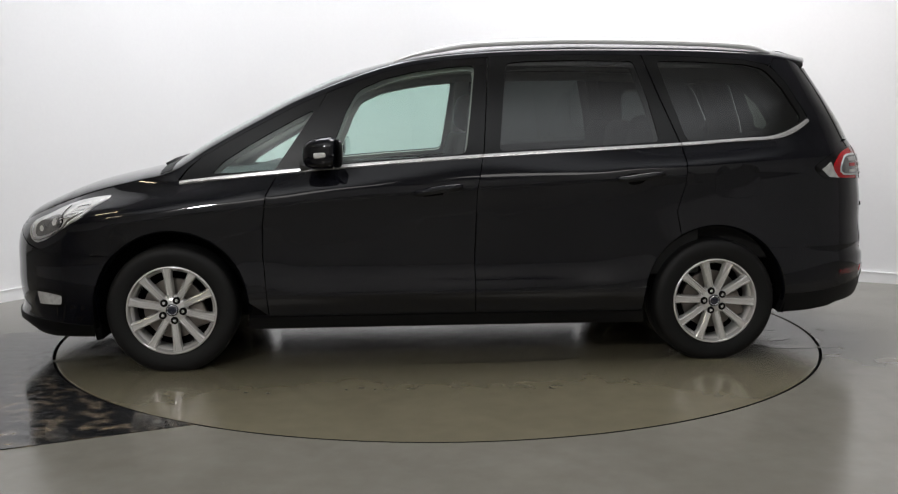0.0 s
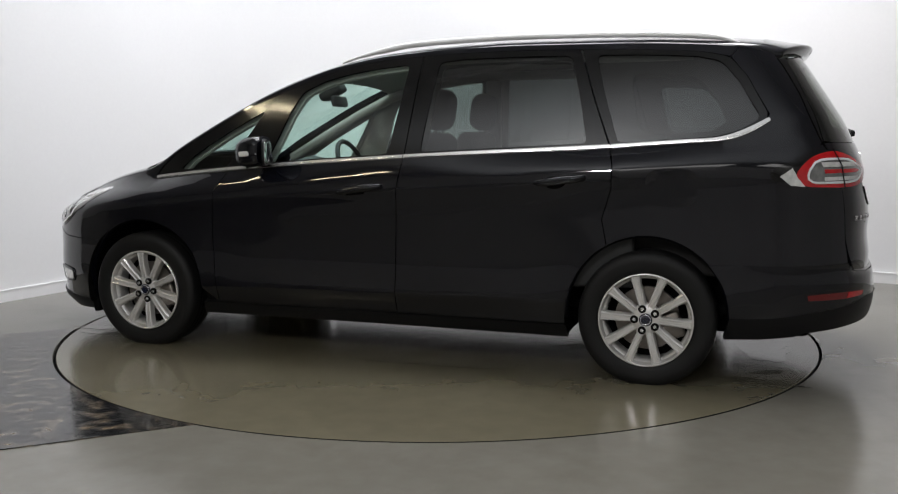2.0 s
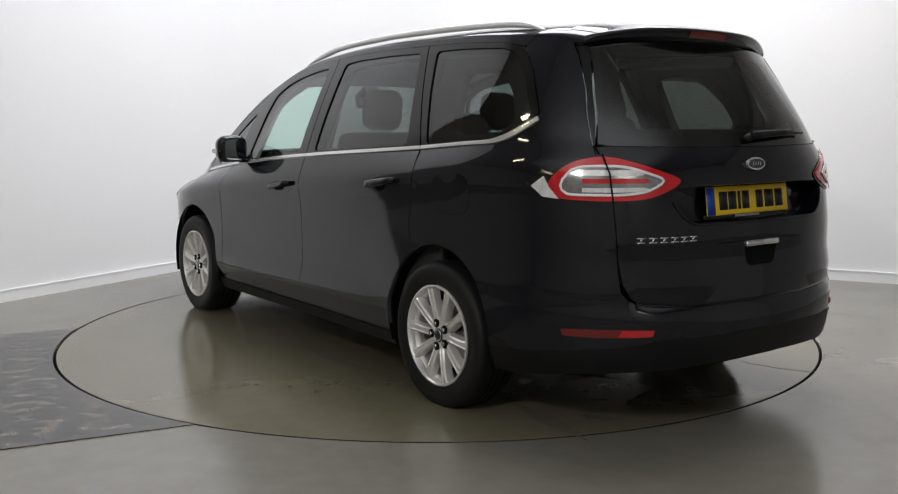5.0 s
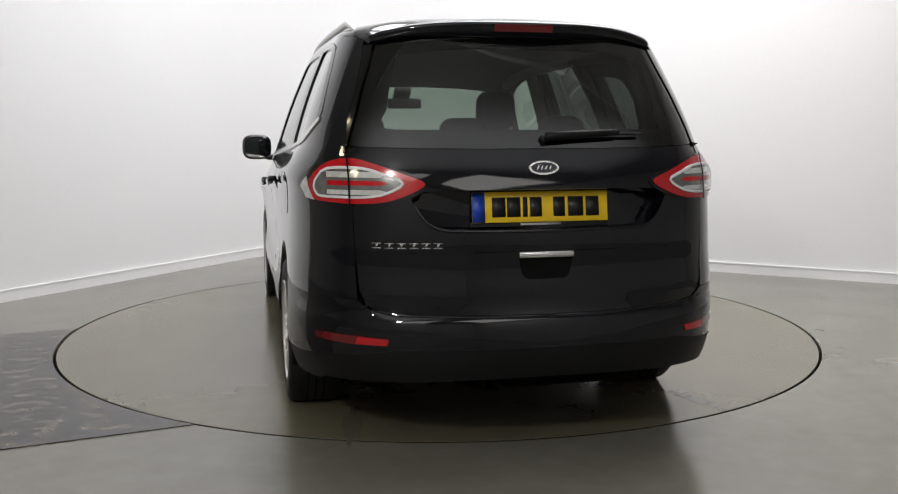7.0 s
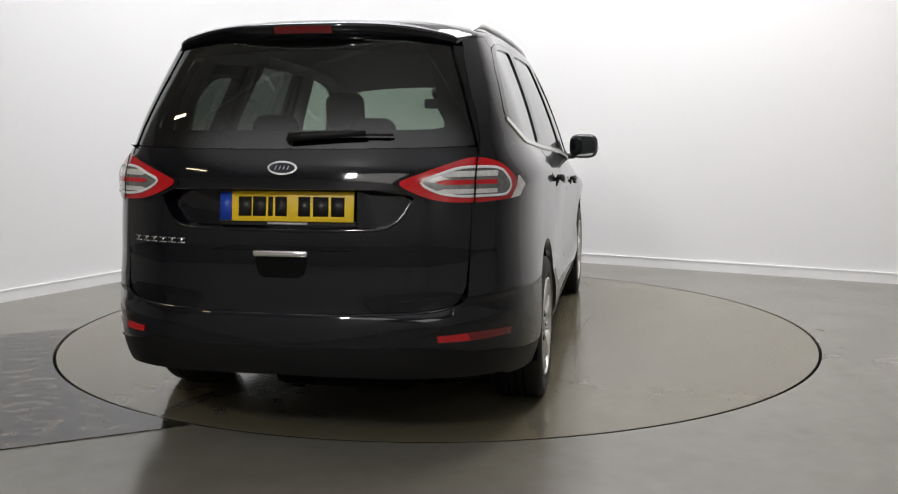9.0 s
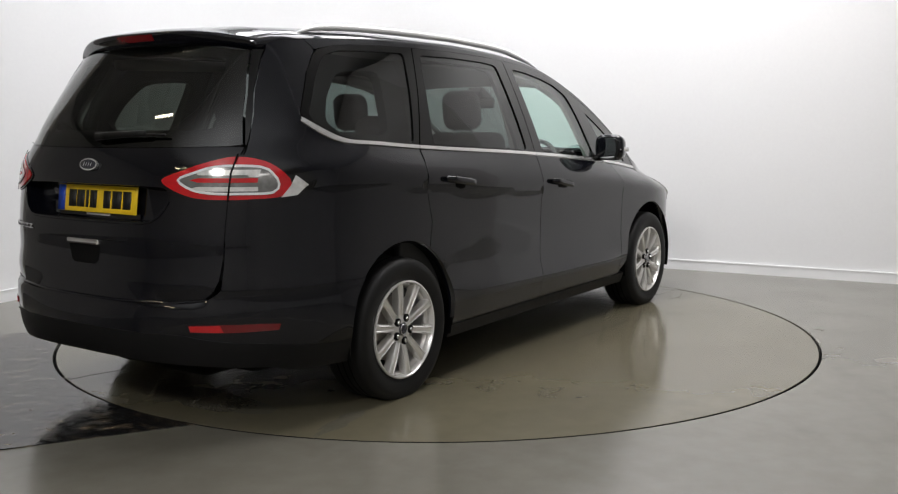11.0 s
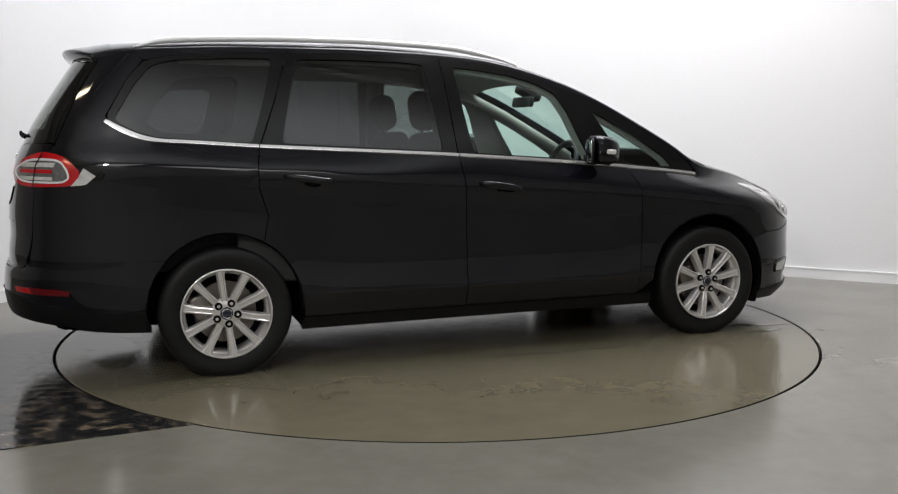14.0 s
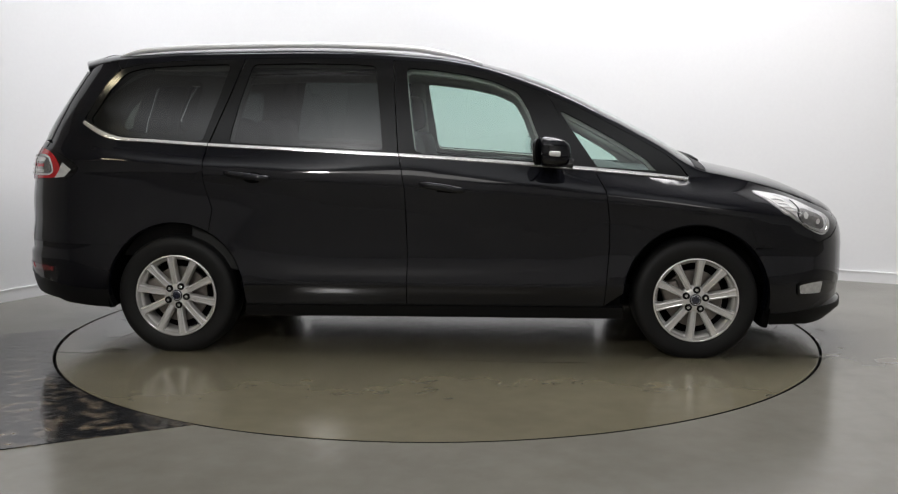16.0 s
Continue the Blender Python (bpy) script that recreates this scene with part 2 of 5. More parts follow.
def build_setting():
    # floor with a round hole for the turntable
    bm = bmesh.new()
    n, rings = 160, []
    for r in (DISC_R + GAP, DISC_R + GAP, 2.6, 4.0, 7.0, 12.0, 22.0):
        z = -0.03 if not rings else 0.0
        rings.append([bm.verts.new((r * math.cos(2 * math.pi * i / n), r * math.sin(2 * math.pi * i / n), z)) for i in range(n)])
    for a, b in zip(rings, rings[1:]):
        for i in range(n):
            bm.faces.new((a[i], b[i], b[(i + 1) % n], a[(i + 1) % n]))
    tagged(mesh_object("floor", bm, M_FLOOR, False), "grey painted concrete floor, glossy and scuffed", "floor", kind="structure")
    bm = bmesh.new()
    bmesh.ops.create_circle(bm, cap_ends=True, radius=DISC_R + GAP + 0.05, segments=96, matrix=Matrix.Translation((0, 0, -0.03)))
    tagged(mesh_object("floor_pit", bm, M_PIT, False), "dark gap under the edge of the turntable", "floor", kind="structure")
    # dark strip of floor that leads to the turntable
    d = Vector((math.cos(radians(24.2)), math.sin(radians(24.2)), 0))
    nrm = Vector((-d.y, d.x, 0))
    r = DISC_R + GAP + 0.002
    lo_off, hi_off = Vector((-1.38, -2.172, 0)).dot(nrm), Vector((-2.45, -0.152, 0)).dot(nrm)
    bm = bmesh.new()
    arc = []
    for i in range(41):
        o = lo_off + (hi_off - lo_off) * i / 40
        arc.append(d * -math.sqrt(max(0.0, r * r - o * o)) + nrm * o if abs(o) < r else nrm * o)
    far = [d * -8.5 + nrm * (lo_off + (hi_off - lo_off) * i / 40) for i in range(41)]
    lo = [bm.verts.new((p.x, p.y, 0.004)) for p in arc]
    hi = [bm.verts.new((p.x, p.y, 0.004)) for p in far]
    for i in range(40):
        bm.faces.new((lo[i], lo[i + 1], hi[i + 1], hi[i]))
    bmesh.ops.recalc_face_normals(bm, faces=bm.faces)
    ext = bmesh.ops.extrude_face_region(bm, geom=bm.faces[:])
    for v in ext["geom"]:
        if isinstance(v, bmesh.types.BMVert):
            v.co.z = -0.002
    bmesh.ops.recalc_face_normals(bm, faces=bm.faces)
    tagged(mesh_object("floor_strip", bm, M_MAT, False), "dark worn glossy strip of floor leading to the turntable", "floor", kind="structure")
    # walls
    wl, wr, t = 4.9, 6.6, 0.12
    cove = 1.25
    quad_prism("wall_left", [room(cove, -t), room(wl, -t), room(wl, 0), room(cove, 0)], 0, CEILING, M_WALL)
    quad_prism("wall_right", [room(-t, cove), room(0, cove), room(0, wr), room(-t, wr)], 0, CEILING, M_WALL)
    for nm, z0, z1, thick, mat in (("baseboard", 0.0, 0.078, 0.016, M_SKIRT), ("trim", 0.078, 0.088, 0.020, M_SKIRT)):
        quad_prism(nm + "_left", [room(cove, 0), room(wl, 0), room(wl, thick), room(cove, thick)], z0, z1, mat)
        quad_prism(nm + "_right", [room(0, cove), room(thick, cove), room(thick, wr), room(0, wr)], z0, z1, mat)
    # the rounded corner between them, with its skirting
    centre = room(cove, cove)
    arms = (room(cove, 0) - centre, room(0, cove) - centre)
    for nm, r0, r1, z0, z1, mat in (("wall_corner", 0.0, t, 0.0, CEILING, M_WALL), ("baseboard_corner", -0.016, 0.0, 0.0, 0.078, M_SKIRT), ("trim_corner", -0.020, 0.0, 0.078, 0.088, M_SKIRT)):
        bm = bmesh.new()
        rows = []
        for k in range(33):
            d = arms[0].normalized().slerp(arms[1].normalized(), k / 32) * cove
            a_, b_ = centre + d + d.normalized() * r0, centre + d + d.normalized() * r1
            rows.append([bm.verts.new((p.x, p.y, z)) for p, z in ((a_, z0), (a_, z1), (b_, z1), (b_, z0))])
        for p, q in zip(rows, rows[1:]):
            for m in range(4):
                bm.faces.new((p[m], p[(m + 1) % 4], q[(m + 1) % 4], q[m]))
        bmesh.ops.recalc_face_normals(bm, faces=bm.faces)
        tagged(mesh_object(nm, sharpen(bm, 40), mat), kind="structure")
    # an unseen hall added behind the camera; pale walls brighten the car's reflections
    A, B = 13.5, 13.0
    quad_prism("wall_unseen_south", [room(A, -4), room(A + 0.15, -4), room(A + 0.15, B), room(A, B)], 0, CEILING, M_DARK)
    quad_prism("wall_unseen_east", [room(-0.12, B), room(-0.12, B + 0.15), room(A, B + 0.15), room(A, B)], 0, CEILING, M_DARK)
    quad_prism("wall_unseen_west", [room(wl, -4.15), room(wl, -4.0), room(A, -4.0), room(A, -4.15)], 0, CEILING, M_DARK)
    quad_prism("wall_unseen_return", [room(wl - 0.15, -4.15), room(wl, -4.15), room(wl, -t), room(wl - 0.15, -t)], 0, CEILING, M_DARK)
    quad_prism("wall_unseen_north", [room(-0.12, wr), room(0.0, wr), room(0.0, B), room(-0.12, B)], 0, CEILING, M_DARK)
    quad_prism("ceiling", [room(-t, -t), room(4.7, -t), room(4.7, 4.9), room(-t, 4.9)], CEILING, CEILING + 0.1, M_CEIL)
    quad_prism("ceiling_unseen", [room(-4.5, -4.5), room(A + 0.3, -4.5), room(A + 0.3, B + 0.3), room(-4.5, B + 0.3)], CEILING + 0.11, CEILING + 0.2, M_HALLTOP)


def light_panel(a, b, la, lb, power, z=None, colour=(0.968, 0.968, 1.0)):
    z = CEILING - 0.03 if z is None else z
    root = new("ceiling_light")
    root.matrix_basis = Matrix.Translation(room(a, b, z)) @ pose(0, 0, 0, 0, 0, ROOM_TURN)
    bm = bmesh.new()
    for sx, sy, px, py in ((la + 0.06, 0.03, 0, lb / 2 + 0.015), (la + 0.06, 0.03, 0, -lb / 2 - 0.015), (0.03, lb, la / 2 + 0.015, 0), (0.03, lb, -la / 2 - 0.015, 0)):
        add_box(bm, (sx, sy, 0.05), Matrix.Translation((px, py, 0)))
    part("frame", bm, M_BATTEN, root, smooth=False)
    part("diffuser", box((la, lb, 0.02), Matrix.Translation((0, 0, 0.01))), M_PANEL if la < 2 else M_DIM, root, smooth=False)
    tagged(root, "unseen flat white ceiling light panel with a glowing diffuser", "ceiling light", "ceiling light panels")
    lamp = bpy.data.lights.new("panel_lamp", "AREA")
    lamp.shape, lamp.size, lamp.size_y, lamp.energy = "RECTANGLE", la, lb, power
    lamp.color = colour
    ob = new("panel_lamp", lamp)
    ob.matrix_basis = Matrix.Translation(room(a, b, z - 0.04)) @ pose(0, 0, 0, 0, 0, ROOM_TURN)


def reflection_glow(x, y, la, lb, fade):
    """An added glowing sheet, unseen, for soft reflections; it glows less towards the edges."""
    nt = M_SOFT.node_tree
    tc, sep = nt.nodes.new("ShaderNodeTexCoord"), nt.nodes.new("ShaderNodeSeparateXYZ")
    nt.links.new(tc.outputs["Object"], sep.inputs[0])
    ends = []
    for axis, half in (("X", la / 2), ("Y", lb / 2)):
        ab, mr = nt.nodes.new("ShaderNodeMath"), nt.nodes.new("ShaderNodeMapRange")
        ab.operation = "ABSOLUTE"
        nt.links.new(sep.outputs[axis], ab.inputs[0])
        mr.interpolation_type = "SMOOTHSTEP"
        mr.inputs["From Min"].default_value, mr.inputs["From Max"].default_value = half - fade, half
        mr.inputs["To Min"].default_value, mr.inputs["To Max"].default_value = SOFT_GLOW, 0.02
        nt.links.new(ab.outputs[0], mr.inputs["Value"])
        ends.append(mr)
    least = nt.nodes.new("ShaderNodeMath")
    least.operation = "MINIMUM"
    for k in (0, 1):
        nt.links.new(ends[k].outputs["Result"], least.inputs[k])
    nt.links.new(least.outputs[0], nt.nodes["Principled BSDF"].inputs["Emission Strength"])
    root = new("reflection_glow")
    root.matrix_basis = pose(x, y, CEILING - 0.10)
    part("housing", box((la - 0.01, lb - 0.01, 0.19), Matrix.Translation((0, 0, 0.115)), 0.01), M_BATTEN, root, smooth=False)
    part("diffuser", box((la, lb, 0.02), Matrix.Translation((0, 0, 0.005)), 0.004), M_SOFT, root, smooth=False)
    tagged(root, "added unseen glowing sheet for soft reflections in the car", "ceiling light")


# unseen lamp added for front light on the wheels; also leaves a small glint
def front_fill(x, y, z, power):
    m = look((x, y, z), (0.0, 0.0, 0.8))
    root = new("front_fill")
    root.matrix_basis = m
    part("housing", box((0.36, 0.50, 0.12), Matrix.Translation((0, 0, 0.08)), 0.02), M_BATTEN, root, smooth=False)
    part("diffuser", box((0.28, 0.42, 0.01), Matrix.Translation((0, 0, 0.012)), 0.003), M_PANEL, root, smooth=False)
    part("hanger", box((0.03, 0.03, CEILING + 0.1 - z), m.inverted() @ Matrix.Translation((x, y, z + 0.02 + (CEILING + 0.1 - z) / 2)) @ pose(0, -0.09, 0)), M_BATTEN, root, smooth=False)
    tagged(root, "added small square fill lamp behind the camera, out of view", "flood light")
    lamp = bpy.data.lights.new("front_fill_lamp", "AREA")
    lamp.shape, lamp.size, lamp.size_y, lamp.energy = "RECTANGLE", 0.28, 0.42, power
    lamp.color = (1.0, 0.975, 0.95)
    new("front_fill_lamp", lamp).matrix_basis = m


def tube_light(x, y, length, turn):
    z = CEILING - 0.55
    root = new("tube_light")
    root.matrix_basis = pose(x, y, z, 0, 0, turn)
    part("housing", box((length, 0.14, 0.06), Matrix.Translation((0, 0, 0.05)), 0.008), M_BATTEN, root, smooth=False)
    for dy in (-0.035, 0.035):
        bm = bmesh.new()
        add_lathe(bm, [(0.001, -length / 2 + 0.03), (0.016, -length / 2 + 0.03), (0.016, length / 2 - 0.03), (0.001, length / 2 - 0.03)], pose(0, dy, 0, 0, 90, 0), 12)
        part("tube", bm, M_LIGHT, root)
    for dx in (-length * 0.35, length * 0.35):
        part("hanger", box((0.02, 0.02, CEILING - z + 0.05), Matrix.Translation((dx, 0, 0.06 + (CEILING - z) / 2))), M_BATTEN, root, smooth=False)
    tagged(root, "hanging twin fluorescent tube light with warm tubes", "ceiling light", "fluorescent tube lights")


build_setting()
for a, b, power in ((1.5, 1.5, 20), (1.5, 3.4, 30), (3.2, 1.5, 24), (3.2, 3.4, 31), (1.6, 4.85, 54), (3.4, 4.85, 36)):
    light_panel(a, b, 1.3, 1.3, power * 1.02, CEILING - 0.03, (0.91, 0.95, 1.0) if b < 2 else (0.95, 0.955, 1.0) if b < 4 else (1.0, 0.965, 0.95))
# two unseen fill panels added under the hall's ceiling, brightening the tailgate and floor
light_panel(10.6, 11.2, 3.0, 3.0, 50, CEILING + 0.08, (1.0, 0.965, 0.93))
light_panel(11.9, 6.2, 3.0, 3.0, 38, CEILING + 0.08, (1.0, 0.965, 0.93))
for x, y, turn, length in ((-4.4, -1.9, -37, 0.9), (-5.6, -5.4, -60, 1.2)):
    tube_light(x, y, length, turn)
# added glow above the camera, mirrored softly in the windows and paint
reflection_glow(0.0, -5.45, 11.0, 5.1, 2.2)
front_fill(-2.3, -7.0, 3.7, 85)


# ---- the turntable ----
def build_turntable():
    root = new("turntable")
    bm = bmesh.new()
    add_lathe(bm, [(DISC_R, -0.03), (DISC_R, -0.002), (DISC_R - 0.002, 0.0)], n=160)
    cap(bm, 160)
    part("plate", bm, M_DISC, root, smooth=False)
    bm = bmesh.new()
    add_lathe(bm, [(DISC_R + 0.001, -0.028), (DISC_R + 0.001, -0.001), (DISC_R + 0.0035, -0.001), (DISC_R + 0.0035, -0.028)], n=160)
    part("rim", bm, M_PIT, root, "dark steel rim", smooth=False)
    rng = random.Random(4)
    for cx, cy, la, lb, turn in ((1.98, 0.72, 0.22, 0.05, 12), (1.88, 0.86, 0.16, 0.035, 4), (-1.92, 0.78, 0.26, 0.05, -8), (-1.98, 0.58, 0.10, 0.04, 30), (-1.85, -0.80, 0.24, 0.05, 10),
                                 (1.95, -0.70, 0.25, 0.045, -6), (1.83, -0.86, 0.15, 0.03, 8), (-0.3, 0.95, 0.5, 0.03, 2), (0.4, -0.9, 0.55, 0.03, -3), (-1.2, 0.2, 0.4, 0.08, 20), (2.0, 0.1, 0.13, 0.4, 0), (-1.95, -0.05, 0.14, 0.4, 4)):
        bm = bmesh.new()
        n = 26
        lo = [rng.uniform(0.6, 1.15) for _ in range(n)]
        m = pose(cx, cy, 0.0012, 0, 0, turn)
        vs = [bm.verts.new(m @ Vector((la * lo[k] * math.cos(2 * math.pi * k / n), lb * lo[(k * 7) % n] * math.sin(2 * math.pi * k / n), 0))) for k in range(n)]
        bm.faces.new(vs)
        part("wet_mark", bm, M_WET, root, "shiny damp mark left by a tyre", smooth=False)
    return tagged(root, "round grey painted turntable disc flush with the floor", "turntable")


# ---- the car: its shape ----
# x runs forward, y to the car's left, z up; the wheels stand at x = +-AXLE
AXLE, WHEEL_Z, TYRE_R, ARCH_R = 1.4245, 0.318, 0.332, 0.388
ARCH_Z = 0.338                           # height of the centre of the wheel arches
X_REAR, X_FRONT = -1.50, 1.35           # where the corners begin to curve in
ARC_REAR, ARC_FRONT = 1.62, 1.62        # lengths given to the curved ends in the unrolled side
belt_z = curve((2.6, 0.80), (1.90, 0.885), (1.40, 0.958), (0.89, 1.012), (0.615, 1.036), (-0.17, 1.091), (-1.235, 1.147), (-1.73, 1.177), (-2.5, 1.19))
belt_y = curve((2.6, 0.74), (1.70, 0.765), (1.42, 0.79), (0.89, 0.848), (0.3, 0.880), (-0.17, 0.889), (-0.7, 0.878), (-1.24, 0.856), (-1.6, 0.848), (-2.6, 0.848))
wide_y = curve((2.6, 0.925), (1.42, 0.938), (0.9, 0.932), (0.0, 0.928), (-0.8, 0.936), (-1.42, 0.946), (-1.8, 0.945), (-2.6, 0.94))
crease_in = curve((2.6, 0.002), (-0.6, 0.002), (-1.26, 0.022), (-1.9, 0.040), (-2.6, 0.045))
crease_z = curve((2.6, 0.68), (1.6, 0.80), (0.8, 0.872), (-0.14, 0.925), (-0.6, 0.955), (-1.26, 1.010), (-1.8, 1.030), (-2.6, 1.03))
rear_x = curve((0.10, -2.25), (0.17, -2.32), (0.215, -2.40), (0.267, -2.445), (0.335, -2.478), (0.404, -2.488), (0.50, -2.480), (0.545, -2.468), (0.558, -2.446),
               (0.60, -2.452), (0.65, -2.447), (0.72, -2.438), (0.81, -2.440), (0.91, -2.430), (1.01, -2.412), (1.096, -2.390), (1.15, -2.366), (1.262, -2.312), (1.377, -2.240),
               (1.49, -2.165), (1.60, -2.090), (1.75, -1.98))
front_x = curve((0.10, 2.25), (0.17, 2.34), (0.235, 2.40), (0.29, 2.37), (0.43, 2.385), (0.56, 2.385), (0.69, 2.365), (0.74, 2.33), (0.80, 2.27), (0.867, 2.16),
                (0.956, 1.95), (1.0, 1.80), (1.05, 1.62), (1.10, 1.50), (1.75, 1.45))


def half_width(x, z):
    """Half the width of the straight side at x and z."""
    x, z = np.broadcast_arrays(np.asarray(x, float), np.asarray(z, float))
    zb, yb, yw, zc, ci = belt_z(x), belt_y(x), wide_y(x), crease_z(x), crease_in(x)
    # the pressed wedge along the foot of the doors, fading out at the wheels
    wd = np.clip((0.98 - x) / 0.25, 0, 1) * np.clip((x + 1.02) / 0.25, 0, 1)
    wd = wd * wd * (3 - 2 * wd)
    knots = [np.full_like(x, 0.05), np.full_like(x, 0.20), np.full_like(x, 0.29), 0.40 - 0.002 * wd + 0.02 * wd * np.clip(-x, 0, 1), 0.455 + 0.040 * wd + 0.02 * wd * np.clip(-x, 0, 1), 0.56 + 0.03 * wd,
             zc - 0.15, zc - 0.030, zc, zb - 0.45 * (zb - zc), zb]
    vals = [yw - 0.16, yw - 0.072, yw - 0.034 + 0.004 * wd, yw - 0.013 + 0.008 * wd, yw - 0.015 - 0.013 * wd, yw - 0.027 - 0.003 * wd, yw - 0.022 - 0.6 * ci, yw - 0.010 - 0.9 * ci, yw - ci, yb + 0.60 * (yw - ci - yb), yb]
    k, v = np.stack(knots, -1), np.stack(vals, -1)
    h = np.diff(k, axis=-1)
    d = np.diff(v, axis=-1) / h
    s = np.zeros_like(v)
    a, b = d[..., :-1], d[..., 1:]
    s[..., 1:-1] = np.where(a * b > 0, 2 * a * b / np.where(a + b == 0, 1, a + b), 0)
    s[..., 0] = d[..., 0]
    s[..., -1] = -0.30
    i = np.clip((z[..., None] > k).sum(-1) - 1, 0, k.shape[-1] - 2)[..., None]
    take = lambda q: np.take_along_axis(q, i, -1)[..., 0]
    t = np.clip((z - take(k)) / take(h), 0, 1)
    v1, s1 = np.take_along_axis(v, i + 1, -1)[..., 0], np.take_along_axis(s, i + 1, -1)[..., 0]
    low = (take(v) * (1 + 2 * t) * (1 - t) ** 2 + take(s) * take(h) * t * (1 - t) ** 2 + v1 * t * t * (3 - 2 * t) + s1 * take(h) * t * t * (t - 1))
    up = z - zb
    return np.where(z > zb, yb - 0.28 * up - 0.20 * up * up, low)


# the whole side unrolled into a table: u is x along the side and goes on round both ends to the middle
Z_ROWS = np.linspace(0.08, 1.74, 250)
U_COLS = np.linspace(X_REAR - ARC_REAR, X_FRONT + ARC_FRONT, 700)


def make_table():
    X, Y = np.zeros((len(Z_ROWS), len(U_COLS))), np.zeros((len(Z_ROWS), len(U_COLS)))
    fi = np.linspace(0, 1, 500)
    ang = (fi ** 1.0) * math.pi / 2
    for r, z in enumerate(Z_ROWS):
        mid = (U_COLS >= X_REAR) & (U_COLS <= X_FRONT)
        X[r, mid], Y[r, mid] = U_COLS[mid], half_width(U_COLS[mid], z)
        for end, x0, arc, n in ((rear_x, X_REAR, ARC_REAR, 2.95 + 0.45 * min(1.0, max(0.0, (z - 0.42) / 0.2))), (front_x, X_FRONT, ARC_FRONT, 2.7)):
            a = float(end(z)) - x0 - (0.01 if end is rear_x else 0.0)
            xs = x0 + a * np.sin(ang) ** (2 / n)
            ys = half_width(xs, z) * np.abs(np.cos(ang)) ** (2 / n)
            ys[-1] = 0.0
            ln = np.concatenate([[0], np.cumsum(np.hypot(np.diff(xs), np.diff(ys)))])
            sel = U_COLS < X_REAR if end is rear_x else U_COLS > X_FRONT
            tau = np.abs(U_COLS[sel] - x0) / arc * ln[-1]
            X[r, sel], Y[r, sel] = np.interp(tau, ln, xs), np.interp(tau, ln, ys)
    return X, Y


TX, TY = make_table()


def on_side(u, z, out=0.0):
    """The place on the left side at u, z, moved out along the normal."""
    def at(u, z):
        fu = min(max((u - U_COLS[0]) / (U_COLS[1] - U_COLS[0]), 0), len(U_COLS) - 1.001)
        fz = min(max((z - Z_ROWS[0]) / (Z_ROWS[1] - Z_ROWS[0]), 0), len(Z_ROWS) - 1.001)
        i, j = int(fz), int(fu)
        a, b = fz - i, fu - j
        w = ((1 - a) * (1 - b), (1 - a) * b, a * (1 - b), a * b)
        x = w[0] * TX[i, j] + w[1] * TX[i, j + 1] + w[2] * TX[i + 1, j] + w[3] * TX[i + 1, j + 1]
        y = w[0] * TY[i, j] + w[1] * TY[i, j + 1] + w[2] * TY[i + 1, j] + w[3] * TY[i + 1, j + 1]
        return Vector((x, y, z))
    p = at(u, z)
    if out:
        e = 0.012
        n = (at(u - e, z) - at(u + e, z)).cross(at(u, z + e) - at(u, z - e))
        n = -n.normalized() if n.length > 1e-9 else Vector((0, 1, 0))
        if n.y < -0.2 or (abs(n.y) < 0.2 and n.x * p.x < 0):
            n = -n
        p = p + n * out
    return p


def rear_u(y, z):
    """u of the place on the rear at y (0 to the half width) and z."""
    r = int(np.clip(np.searchsorted(Z_ROWS, z), 0, len(Z_ROWS) - 1))
    sel = U_COLS <= X_REAR
    return float(np.interp(y, TY[r, sel], U_COLS[sel]))


def side_u(x, z):
    """u of the place on the side at x, also round the ends."""
    if X_REAR <= x <= X_FRONT:
        return x
    r = int(np.clip(np.searchsorted(Z_ROWS, z), 0, len(Z_ROWS) - 1))
    if x < X_REAR:
        sel = U_COLS <= X_REAR
        return float(np.interp(x, TX[r, sel], U_COLS[sel]))
    sel = U_COLS >= X_FRONT
    return float(np.interp(x, TX[r, sel], U_COLS[sel]))


def S(*pts):
    return [(side_u(x, z), z) for x, z in pts]


def R(*pts):
    return [(rear_u(y, z), z) for y, z in pts]


U_REAR, U_FRONT = U_COLS[0], U_COLS[-1]


def inset(poly, d):
    """The outline drawn in by d."""
    area = sum(a[0] * b[1] - b[0] * a[1] for a, b in zip(poly, poly[1:] + poly[:1]))
    sgn = 1 if area > 0 else -1
    out, n = [], len(poly)
    for i in range(n):
        p, q, r = Vector(poly[i - 1]), Vector(poly[i]), Vector(poly[(i + 1) % n])
        if (q - p).length < 1e-6 or (r - q).length < 1e-6:
            out.append(tuple(q))
            continue
        a, b = (q - p).normalized(), (r - q).normalized()
        na, nb = Vector((-a.y, a.x)) * sgn, Vector((-b.y, b.x)) * sgn
        m = na + nb
        m = m / max(0.35, m.dot(na)) if m.length > 1e-6 else na
        out.append((q.x + m.x * d, q.y + m.y * d))
    return out


